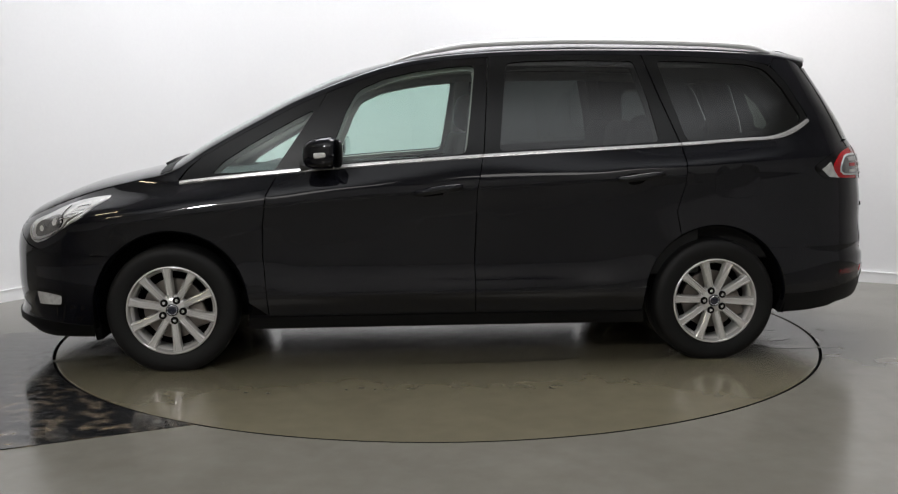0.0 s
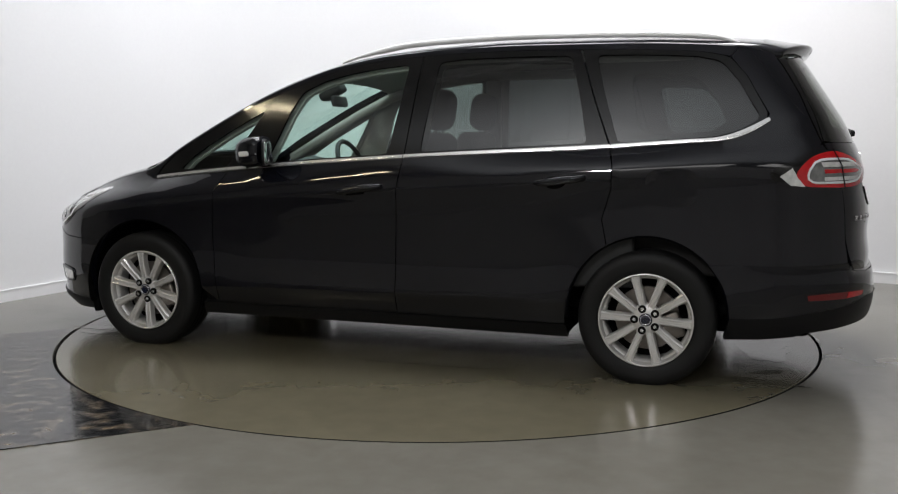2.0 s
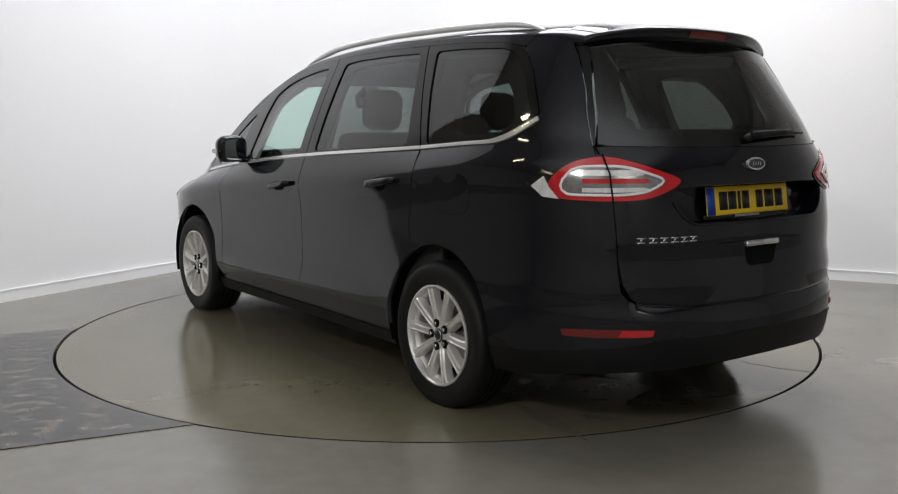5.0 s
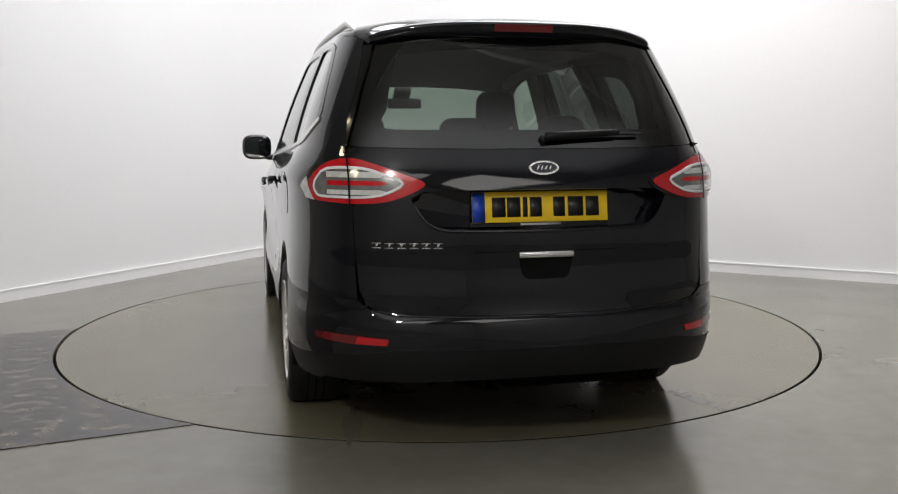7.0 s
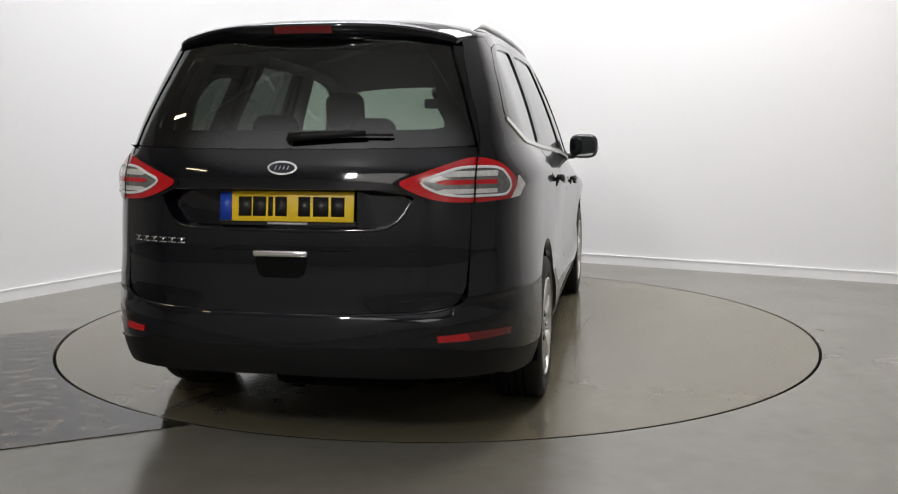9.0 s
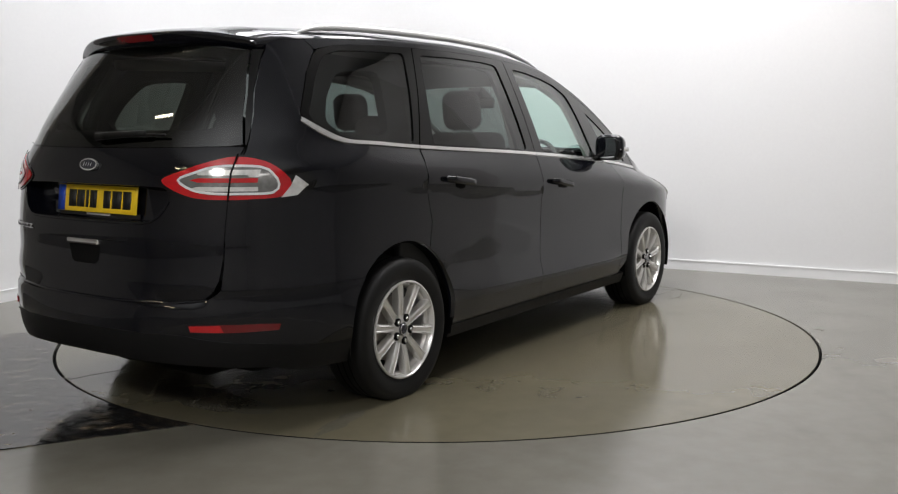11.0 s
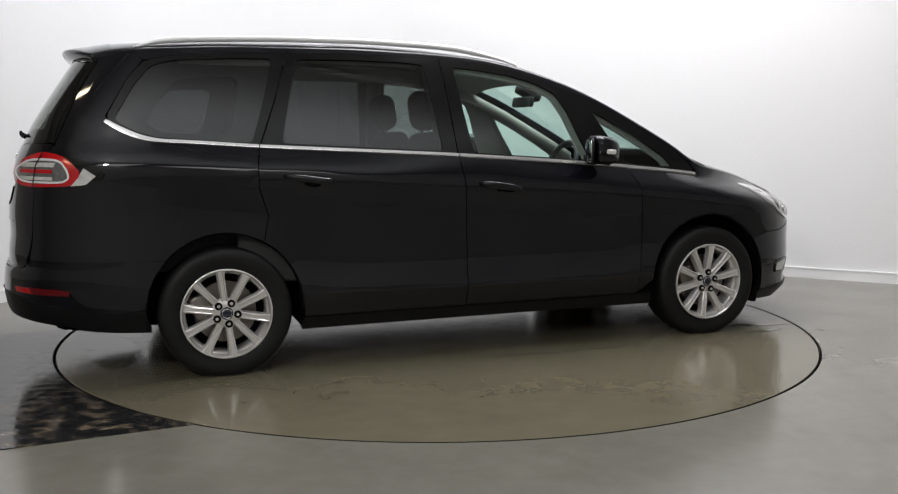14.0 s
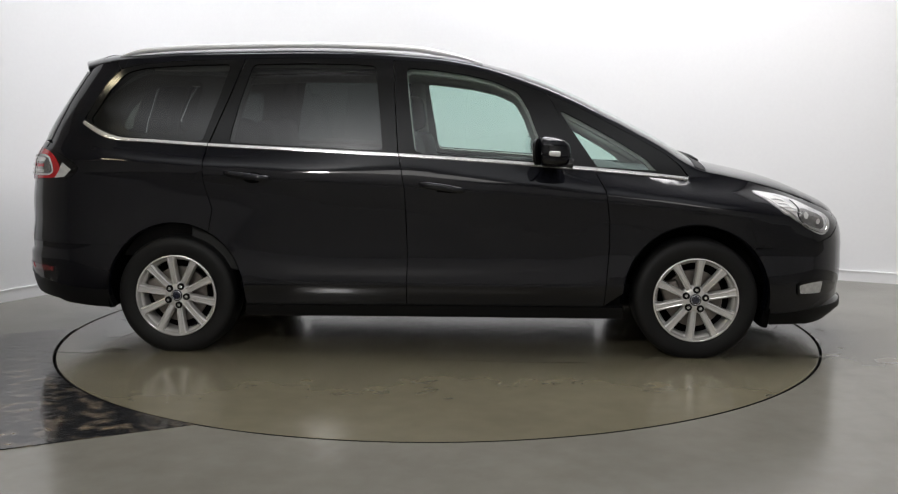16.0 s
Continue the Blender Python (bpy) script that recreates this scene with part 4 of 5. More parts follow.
    wing = (S((-1.768, 1.574), (-1.850, 1.478), (-1.953, 1.302), (-1.928, 1.250), (-1.84, 1.202), (-1.735, 1.172)) + belt(-1.60, -1.236, -0.004, 6)
            + [(-1.250, 1.06), (-1.248, 0.95), (-1.205, 0.80)] + arch(-AXLE, 60, 138) + S((-1.9, 0.600), (-2.1, 0.600)) + R((0.80, 0.602), (0.690, 0.606), (0.694, 0.70), (0.698, 0.85)) + hatch + roof_rear)
    quarter = part("rear_wing", sheet(wing, 0, G, mirror=mir), M_PAINT, car)
    if left:
        flap = [(-1.420, 0.885), (-1.50, 0.870), (-1.60, 0.874), (-1.645, 0.91), (-1.650, 0.98), (-1.625, 1.035), (-1.54, 1.047), (-1.455, 1.040), (-1.415, 1.01), (-1.408, 0.94)]
        flap = smooth_line(S(*flap), 0.015, True)
        part("fuel_flap", sheet(flap, 0.0016, 0, depth=0.004), M_PAINT, quarter, "round-cornered fuel filler flap")
        bm = strip(flap + flap[:2], 0.002, 0.0004, False, 0.0008)
        part("flap_gap", bm, M_PIT, quarter)
    # front wing, bonnet edge to sill
    up = [(side_u(x, float(rail_z(x))), float(rail_z(x))) for x in np.linspace(1.402, 2.28, 24)]
    fw = ([(0.878, 1.010)] + belt(0.90, 1.395, -0.004, 10) + up + S((2.20, 0.64), (2.05, 0.60), (1.84, 0.595)) + arch(AXLE, 42, 178) + [(0.935, 0.275), (0.945, 0.40), (0.960, 0.60), (0.957, 0.75), (0.937, 0.901)])
    part("front_wing", sheet(fw, 0, G, mirror=mir), M_PAINT, car)
    # sill
    part("sill", sheet([(0.99, 0.272), (1.035, 0.272), (1.045, 0.205), (-1.045, 0.205), (-1.035, 0.272)], 0.004, 0.001, mirror=mir, depth=0.05), M_PLASTIC, car, "textured black plastic sill")
    # chrome waistline
    for x0, x1 in ((1.40, 0.893), (0.889, -0.172), (-0.176, -1.232)):
        part("waist_trim", strip(belt(x0, x1, 0.004, 30), 0.019, 0.001, mir), M_TRIM, car, "thin chrome waistline strip")
    tail = belt(-1.236, -1.58, 0.004, 12) + smooth_line([(-1.62, float(belt_z(-1.62)) + 0.004), (-1.69, 1.180), (-1.755, 1.188), (-1.82, 1.206), (-1.885, 1.236), (-1.955, 1.277)], 0.015)
    part("waist_trim", strip([(side_u(x, z), z) for x, z in tail], lambda t: 0.019 + 0.008 * math.sin(min(1, max(0, (t - 0.55) / 0.45)) * math.pi), 0.001, mir), M_TRIM, car, "thin chrome strip kicked up behind the quarter window")
    # handles
    s = 1 if left else -1
    for x0, x1, z0, z1, owner in ((0.185, -0.065, 0.908, 0.940, door), (-0.875, -1.125, 0.975, 1.002, rdoor)):
        bm = bmesh.new()
        n = 16
        pts = []
        for i in range(n + 1):
            t = i / n
            lift = 0.006 + 0.028 * min(1, math.sin(math.pi * min(max(t, 0.03), 0.97)) * 2.2)
            p = on_side(x0 + (x1 - x0) * t, z0 + (z1 - z0) * t, lift)
            pts.append((p.x, p.y * s, p.z))
        rings = []
        for i, p in enumerate(pts):
            t = i / n
            hz = 0.0190 * (0.55 + 0.45 * math.sin(math.pi * t) ** 0.5)
            rings.append([bm.verts.new((p[0], p[1] + 0.009 * math.cos(a), p[2] + hz * math.sin(a))) for a in [2 * math.pi * k / 12 for k in range(12)]])
        for a, b in zip(rings, rings[1:]):
            for k in range(12):
                bm.faces.new((a[k], a[(k + 1) % 12], b[(k + 1) % 12], b[k]))
        bm.faces.new(rings[0])
        bm.faces.new(rings[-1])
        bmesh.ops.recalc_face_normals(bm, faces=bm.faces)
        part("door_handle", bm, M_PAINT, owner, "black door handle")
        # no hollow here: the finger recess's shade is a flat black oval
        cup = [(x0 - 0.095 + 0.058 * math.cos(a), (z0 + z1) / 2 - 0.014 + 0.031 * math.sin(a)) for a in [2 * math.pi * k / 20 for k in range(20)]]
        part("recess_shade", sheet(cup, 0.0015, depth=0.004, mirror=mir, step=0.02), M_PIT, owner, "flat black patch for the shade in the finger recess")
    # mirror
    part_mirror(door, s)
    # headlamp and fog lamp
    hl = smooth_line(S((1.745, 0.893), (1.80, 0.852), (1.88, 0.790), (1.978, 0.728), (2.06, 0.680), (2.125, 0.655), (2.165, 0.668), (2.185, 0.715), (2.15, 0.760), (2.06, 0.800), (1.92, 0.860)), 0.02, True)
    lamp = part("headlamp", sheet(hl, 0.005, depth=0.02, mirror=mir), M_CRYSTAL, car, "clear swept-back headlamp")
    tail = smooth_line(S((1.775, 0.878), (1.83, 0.838), (1.90, 0.785), (1.955, 0.752), (1.985, 0.778), (1.95, 0.815), (1.87, 0.855)), 0.02, True)
    part("indicator_lens", sheet(tail, 0.008, depth=0.004, mirror=mir, step=0.03), M_CLEAR, lamp, "pale ribbed indicator lens")
    for x_, z_ in ((1.83, 0.848), (1.86, 0.826), (1.89, 0.806), (1.92, 0.786)):
        part("rib", strip(S((x_, z_), (x_ + 0.035, z_ - 0.004), (x_ + 0.065, z_ - 0.014)), 0.005, 0.008, mir, 0.004), M_CHROME, lamp)
    bezel = smooth_line(S((2.125, 0.690), (2.05, 0.705), (1.985, 0.742), (1.970, 0.772), (1.995, 0.798), (2.06, 0.778), (2.120, 0.748)), 0.02, True)
    part("inner_bezel", sheet(bezel, 0.008, depth=0.006, mirror=mir, step=0.03), M_LAMPGREY, lamp, "grey inner lamp bezel")
    for cx, cz, r in ((2.012, 0.762, 0.026), (2.090, 0.728, 0.024)):
        eye = S(*[(cx + r * math.cos(2 * math.pi * k / 20), cz + 0.95 * r * math.sin(2 * math.pi * k / 20)) for k in range(20)])
        lens = S(*[(cx + 0.6 * r * math.cos(2 * math.pi * k / 20), cz + 0.57 * r * math.sin(2 * math.pi * k / 20)) for k in range(20)])
        part("projector_ring", ring(eye, lens, 0.012, mir, 0.006), M_LAMPGREY, lamp, "grey projector ring")
        part("projector", sheet(lens, 0.011, depth=0.004, mirror=mir, step=0.02), M_CLEAR, lamp, "clear projector lens")
    part("divider", strip(smooth_line(S((1.945, 0.835), (1.972, 0.800), (1.965, 0.765), (1.985, 0.735), (2.03, 0.700)), 0.015), 0.008, 0.008, mir, 0.003), M_GLOSS, lamp)
    line2 = smooth_line(S((2.160, 0.735), (2.158, 0.685), (2.12, 0.672), (2.06, 0.692), (1.98, 0.735), (1.86, 0.815)), 0.02)
    part("light_guide", strip(line2, 0.014, 0.007, mir, 0.004), M_CHROME, lamp)
    fog = S((2.145, 0.408), (2.06, 0.406), (1.995, 0.398), (1.983, 0.386), (1.988, 0.348), (2.00, 0.336), (2.06, 0.331), (2.135, 0.330))
    fg = part("fog_lamp", sheet(fog, 0.006, depth=0.015, mirror=mir, step=0.03), M_CLEAR, car, "clear front fog lamp in a dark bezel")
    part("bezel", strip(fog + fog[:2], 0.016, 0.004, mir, 0.006), M_GLOSS, fg)
    # tail lamp: dark housing, red ring, clear core, split at the tailgate
    build_tail_lamp(car, mir)
    # rear reflector in the bumper
    rf = R((0.585, 0.470), (0.69, 0.473), (0.80, 0.470), (0.835, 0.464), (0.83, 0.440), (0.70, 0.440), (0.590, 0.443))
    part("reflector", sheet(rf, 0.004, depth=0.01, mirror=mir, step=0.03), M_DARKRED, car, "dark red rear reflector")
    rf2 = R((0.588, 0.468), (0.69, 0.471), (0.70, 0.443), (0.593, 0.446))
    part("fog_lens", sheet(rf2, 0.007, depth=0.006, mirror=mir, step=0.03), M_RED, car, "bright red rear fog lens")


def part_mirror(door, s):
    bm = bmesh.new()
    bmesh.ops.create_uvsphere(bm, u_segments=28, v_segments=18, radius=1.0)
    for v in bm.verts:
        x, y, z = v.co
        sg = lambda a, e: math.copysign(abs(a) ** e, a)
        k = 1.0 if x > 0 else 0.35
        v.co = Vector((0.128 * sg(x, 0.75) * (k if x <= 0 else 1), 0.094 * sg(y, 0.6), 0.080 * sg(z, 0.6)))
        v.co.y *= 1 - 0.25 * max(0.0, v.co.x) / 0.128
        v.co.z += -0.010 * v.co.x / 0.1
        v.co = Vector((0.615 + v.co.x, s * (0.975 + v.co.y), 1.118 + v.co.z))
    if s < 0:
        bmesh.ops.reverse_faces(bm, faces=bm.faces)
    ob = part("wing_mirror", bm, M_PAINT, door, "gloss black door mirror with a clear side repeater")
    bm = bmesh.new()
    outline = [(0.080 * math.copysign(abs(math.cos(a)) ** 0.55, math.cos(a)), 0.063 * math.copysign(abs(math.sin(a)) ** 0.55, math.sin(a))) for a in [2 * math.pi * k / 40 for k in range(40)]]
    add_prism(bm, outline, pose(0.5735, s * 0.975, 1.114, 90, 0, -90 + s * 20), 0.006)
    bmesh.ops.recalc_face_normals(bm, faces=bm.faces)
    part("mirror_glass", bm, M_MIRROR, ob, "mirror glass", smooth=False)
    bm = bmesh.new()
    add_prism(bm, [(1.10 * x, 1.12 * y) for x, y in outline], pose(0.583, s * 0.975, 1.114, 90, 0, -90 + s * 20), 0.012)
    bmesh.ops.recalc_face_normals(bm, faces=bm.faces)
    part("mirror_rim", bm, M_PLASTIC, ob, smooth=False)
    part("repeater", box((0.10, 0.020, 0.028), pose(0.635, s * 1.058, 1.108, 0, 4, s * 8), 0.008, 3), M_CLEAR, ob, "clear indicator repeater")
    bm = bmesh.new()
    add_tube(bm, [(0.64, s * 0.845, 1.050), (0.635, s * 0.90, 1.052), (0.63, s * 0.93, 1.062), (0.625, s * 0.95, 1.08)], 0.045, 0.020, 12)
    part("mirror_arm", bm, M_GLOSS, ob)
    part("mirror_base", box((0.17, 0.012, 0.05), pose(0.68, s * 0.858, 1.055, s * 12, 6, 0), 0.004), M_GLOSS, ob)


def build_tail_lamp(car, mir):
    house = smooth_line(S((-1.968, 1.026), (-2.045, 0.964)) + R((0.775, 0.958), (0.70, 0.955), (0.60, 0.960), (0.50, 0.985), (0.430, 1.033), (0.51, 1.078), (0.62, 1.115), (0.70, 1.135)) + S((-2.135, 1.118), (-2.045, 1.078)), 0.02, True)
    lamp = part("tail_lamp", sheet(house, 0.004, depth=0.02, mirror=mir, step=0.03), M_GLOSS, car, "wraparound tail lamp, red ring round a clear core")
    red = smooth_line(S((-2.078, 1.018), (-2.118, 0.972)) + R((0.76, 0.963), (0.70, 0.961), (0.60, 0.967), (0.510, 0.994), (0.445, 1.035), (0.52, 1.070), (0.62, 1.106), (0.70, 1.126)) + S((-2.155, 1.108), (-2.103, 1.064)), 0.02, True)
    part("red_lens", sheet(red, 0.008, depth=0.006, mirror=mir, step=0.03), M_RED, lamp, "red lens ring")
    wing = S((-2.008, 1.016), (-2.055, 0.974), (-2.120, 0.967), (-2.086, 1.008), (-2.060, 1.052))
    part("indicator_lens", sheet(wing, 0.009, depth=0.006, mirror=mir, step=0.03), M_CLEAR, lamp, "clear ribbed indicator lens")
    inner = smooth_line(S((-2.128, 1.022), (-2.150, 0.988)) + R((0.735, 0.984), (0.65, 0.986), (0.580, 1.000), (0.522, 1.036), (0.575, 1.062), (0.66, 1.088)) + S((-2.180, 1.086), (-2.146, 1.060)), 0.02, True)
    part("clear_lens", sheet(inner, 0.011, depth=0.006, mirror=mir, step=0.03), M_LAMPGREY, lamp, "clear core lens over grey reflectors")
    part("light_guide", strip(inner + inner[:2], 0.010, 0.011, mir, 0.003), M_WHITE, lamp, "pale light guide")
    for z0, z1, m in ((1.028, 1.044, M_RED), (1.055, 1.075, M_CLEAR), (0.994, 1.012, M_CLEAR)):
        bar = R((0.555 + (0.03 if z0 > 1.05 else 0.015), (z0 + z1) / 2), (0.60, z0), (0.68, z0), (0.775, z0), (0.775, z1), (0.68, z1), (0.60, z1))
        part("reflector_bar", sheet(bar, 0.0135, depth=0.004, mirror=mir, step=0.03), m, lamp)
    part("split_line", strip(R((0.701, 0.955), (0.702, 1.0), (0.703, 1.06), (0.704, 1.132)), 0.007, 0.0165, mir, 0.002), M_PIT, lamp)


def build_rear(car):
    # tailgate below the glass, with the plate recess left open
    G = 0.002
    seam = [(0.0, 0.548), (0.26, 0.550), (0.50, 0.556), (0.585, 0.562), (0.630, 0.572), (0.662, 0.595), (0.684, 0.645), (0.693, 0.75), (0.697, 0.85), (0.700, 0.985), (0.705, 1.10), (0.706, 1.165)]
    notch = [(0.0, 1.012), (0.30, 1.012), (0.455, 1.008), (0.500, 0.982), (0.486, 0.944), (0.448, 0.898), (0.405, 0.874), (0.36, 0.868), (0.0, 0.864)]
    top = [(0.66, 1.168), (0.45, 1.163), (0.20, 1.160), (0.0, 1.160)]
    low = R(*seam) + R(*top) + R(*notch)
    gate = part("tailgate", sheet(low, 0, 0.0, step=0.04, both=True), M_PAINT, car)
    bm = bmesh.new()
    front = [on_side(*q) for q in R(*notch)]
    back = [p + Vector((0.070, 0, 0)) for p in front]
    for sgn in (1, -1):
        a = [bm.verts.new((p.x, p.y * sgn, p.z)) for p in front]
        b = [bm.verts.new((p.x, p.y * sgn * 0.97, p.z)) for p in back]
        for i in range(len(a) - 1):
            bm.faces.new((a[i], a[i + 1], b[i + 1], b[i]))
        bm.faces.new(b)
    bmesh.ops.recalc_face_normals(bm, faces=bm.faces)
    part("plate_recess", bm, M_PAINT, gate, smooth=False)
    # a ridge along the lower edge of the recess
    for sgn in (False, True):
        part("recess_lip", strip(R((0.486, 0.955), (0.470, 0.925), (0.445, 0.894), (0.405, 0.870), (0.36, 0.863), (0.20, 0.860), (0.0, 0.859)), 0.010, 0.0, sgn, 0.006), M_PAINT, gate)
    # crease above the handle, its shade drawn as a raised black strip
    for sgn in (False, True):
        part("crease_shade", strip(R((0.70, 0.788), (0.50, 0.786), (0.25, 0.785), (0.0, 0.785)), 0.004, 0.0008, sgn, 0.0012), M_PIT, gate)
    # plate
    px = -2.378
    plate = part("number_plate", box((0.006, 0.535, 0.115), pose(px, 0.0, 0.944, 0, 8, 0), 0.002), M_YELLOW, gate, "yellow rear number plate with a blue band")
    part("plate_band", box((0.004, 0.048, 0.111), pose(px - 0.003, 0.243, 0.944, 0, 8, 0)), M_BLUE, plate)
    part("plate_frame", box((0.008, 0.545, 0.020), pose(px + 0.006, 0.0, 0.880, 0, 8, 0), 0.002), M_INK, plate)
    part("frame_print", box((0.002, 0.16, 0.010), pose(px + 0.001, -0.002, 0.880, 0, 8, 0)), M_WHITE, plate)
    for i, (y, w) in enumerate(((0.165, 0.052), (0.107, 0.052), (0.062, 0.018), (0.020, 0.046), (-0.072, 0.046), (-0.138, 0.060), (-0.205, 0.052))):
        part("print_bar", box((0.002, w, 0.074), pose(px - 0.0035, y, 0.944, 0, 8, 0)), M_INK, plate)
    # maker's oval
    def oval(a, b, n=36):
        return [(a * math.cos(2 * math.pi * k / n), b * math.sin(2 * math.pi * k / n)) for k in range(n)]
    m = Matrix.Translation((-2.404, 0, 1.090)) @ pose(0, 0, 0, 0, 12, 0) @ pose(0, 0, 0, 90, 0, -90)
    bm = bmesh.new()
    add_prism(bm, oval(0.058, 0.0265), m, 0.010)
    bmesh.ops.recalc_face_normals(bm, faces=bm.faces)
    badge = part("badge", bm, M_TRIM, gate, "oval chrome-edged dark blue badge", smooth=False)
    bm = bmesh.new()
    add_prism(bm, oval(0.050, 0.0195), m, 0.012)
    bmesh.ops.recalc_face_normals(bm, faces=bm.faces)
    part("enamel", bm, M_NAVY, badge, smooth=False)
    bm = bmesh.new()
    for k in range(4):
        add_prism(bm, [(x + (-0.024 + 0.016 * k) + 0.4 * y, y) for x, y in oval(0.0032, 0.0105 - 0.0022 * (k > 0), 12)], m, 0.0132)
    bmesh.ops.recalc_face_normals(bm, faces=bm.faces)
    part("emblem", bm, M_CHROME, badge, smooth=False)
    # model badge drawn as plain slanted bars
    for k in range(6):
        y = 0.622 - 0.043 * k
        p = on_side(rear_u(y, 0.812), 0.812, 0.003)
        q = on_side(rear_u(y - 0.02, 0.812), 0.812, 0.003)
        yaw = math.degrees(math.atan2(q.y - p.y, q.x - p.x)) + 90
        part("model_bar", box((0.004, 0.034, 0.004), pose(p.x, p.y, p.z + 0.0085, 0, 0, yaw)), M_CHROME, gate)
        part("model_bar", box((0.004, 0.034, 0.004), pose(p.x, p.y, p.z - 0.0085, 0, 0, yaw)), M_CHROME, gate)
        part("model_bar", box((0.004, 0.007, 0.018), pose(p.x, p.y, p.z, 25, 0, yaw)), M_CHROME, gate)
    # handle
    handle = part("tailgate_handle", box((0.024, 0.215, 0.026), pose(-2.452, 0.0, 0.772, 0, 6, 0), 0.008, 3), M_CHROME, gate, "chrome tailgate handle bar")
    # shade of the hollow under the handle, laid on as a black sheet
    scoop = R((0.0, 0.680), (0.07, 0.681), (0.090, 0.695), (0.100, 0.730), (0.104, 0.762), (0.0, 0.764))
    part("scoop_shade", sheet(scoop, 0.0015, depth=0.003, both=True, step=0.03), M_PIT, gate, "flat black patch for the shade under the handle")
    # rear glass with a black border
    edge = [(0.0, 1.163), (0.20, 1.163), (0.45, 1.166), (0.66, 1.171), (0.698, 1.176), (0.684, 1.226), (0.659, 1.30), (0.634, 1.375), (0.596, 1.48), (0.568, 1.562), (0.40, 1.582), (0.20, 1.592), (0.0, 1.595)]
    gl = part("rear_window", sheet(R(*edge), -0.002, step=0.05, depth=0, both=True), M_REAR, gate, "dark tinted rear window")
    gl.visible_shadow = False
    inn = [(0.0, 1.235), (0.20, 1.235), (0.45, 1.236), (0.55, 1.238), (0.590, 1.246), (0.585, 1.27), (0.560, 1.31), (0.545, 1.375), (0.52, 1.46), (0.50, 1.525), (0.36, 1.540), (0.20, 1.548), (0.0, 1.550)]
    for sgn in (False, True):
        a, b = R(*edge), R(*inn)
        bm = bmesh.new()
        rows = [[bm.verts.new(on_side(p[0] + (q[0] - p[0]) * t, p[1] + (q[1] - p[1]) * t, -0.008)) for p, q in zip(a, b)] for t in (0, 0.5, 1)]
        for r0, r1 in zip(rows, rows[1:]):
            for i in range(len(a) - 1):
                bm.faces.new((r0[i], r0[i + 1], r1[i + 1], r1[i]))
        if sgn:
            for v in bm.verts:
                v.co.y = -v.co.y
        bmesh.ops.recalc_face_normals(bm, faces=bm.faces)
        part("glass_border", bm, M_PRINT, gl, "black printed glass border")
    # pillar blades beside the glass
    for sgn in (False, True):
        blade = S(*HATCH_SIDE) + R((0.574, 1.566), (0.602, 1.48), (0.640, 1.375), (0.665, 1.30), (0.690, 1.226), (0.703, 1.178), (0.710, 1.165), (0.709, 1.10))
        part("pillar_blade", sheet(blade, 0.003, 0.003, step=0.03, mirror=sgn, depth=0.02), M_GLOSS, car, "gloss black blade beside the rear window")
    # wiper
    bm = bmesh.new()
    pts = [on_side(rear_u(abs(y), 1.207 + dz), 1.207 + dz, 0.026) for y, dz in ((0.015, -0.012), (0.08, -0.008), (0.16, -0.004), (0.24, 0.0), (0.31, 0.002))]
    add_tube(bm, [(p.x, -p.y, p.z) for p in pts], 0.011, 0.017, 8, lambda t: 1.0 - 0.3 * t)
    wiper = part("rear_wiper", bm, M_PLASTIC, gate, "black rear wiper arm and blade")
    bm = bmesh.new()
    pts = [on_side(rear_u(y, 1.207), 1.207, 0.018) for y in (0.10, 0.2, 0.3, 0.36, 0.41)]
    add_tube(bm, [(p.x, -p.y, p.z) for p in pts], 0.006, 0.005, 8)
    part("blade", bm, M_RUBBER, wiper)
    bm = bmesh.new()
    add_lathe(bm, [(0.016, -0.02), (0.016, 0.016), (0.012, 0.022), (0.003, 0.024)], pose(-2.350, -0.015, 1.192, 0, -65, 0), 20)
    part("pivot", bm, M_PLASTIC, wiper)
    # spoiler: the roof drawn out over the rear window, with the high brake lamp in its edge
    bm = bmesh.new()
    x0, nx, nv = -1.915, 12, 56
    y0 = on_side(side_u(x0, float(rail_z(x0))), float(rail_z(x0))).y + 0.001

    def spoiler_edge(v):
        return -2.150 + 0.150 * abs(v) ** 2.8

    def spoiler_top(x, v):
        lo, rise = float(rail_z(x)) - 0.004, float(top_z(x)) - float(rail_z(x)) + 0.008
        drop = 0.016 * max(0.0, (x0 - x - 0.12) / 0.12) ** 2
        return Vector((x, v * (y0 - 0.40 * (x0 - x)), lo + rise * max(0.0, 1 - abs(v) ** (4.2 - 1.9 * min(1.0, (x0 - x) / 0.12))) ** 0.62 - drop * (1 - v * v)))
    rows = []
    for k in range(nv + 1):
        v = math.sin((k / nv - 0.5) * math.pi)
        e = spoiler_edge(v)
        col = [spoiler_top(x0 + (e - x0) * (i / nx), v) for i in range(nx + 1)]
        tip = col[-1]
        thick = 0.050 + 0.006 * (1 - v * v)
        inward = Vector((0, -0.004 * v, 0))
        for dx, dz in ((-0.005, -0.005), (-0.006, -0.012), (0.002, -0.5 * thick), (0.016, -0.9 * thick), (0.026, -thick), (0.05, -thick - 0.004), (0.10, -thick - 0.002)):
            col.append(Vector((min(tip.x + dx, x0 + 0.02), tip.y, tip.z + dz)) + inward)
        rows.append([bm.verts.new(p) for p in col])
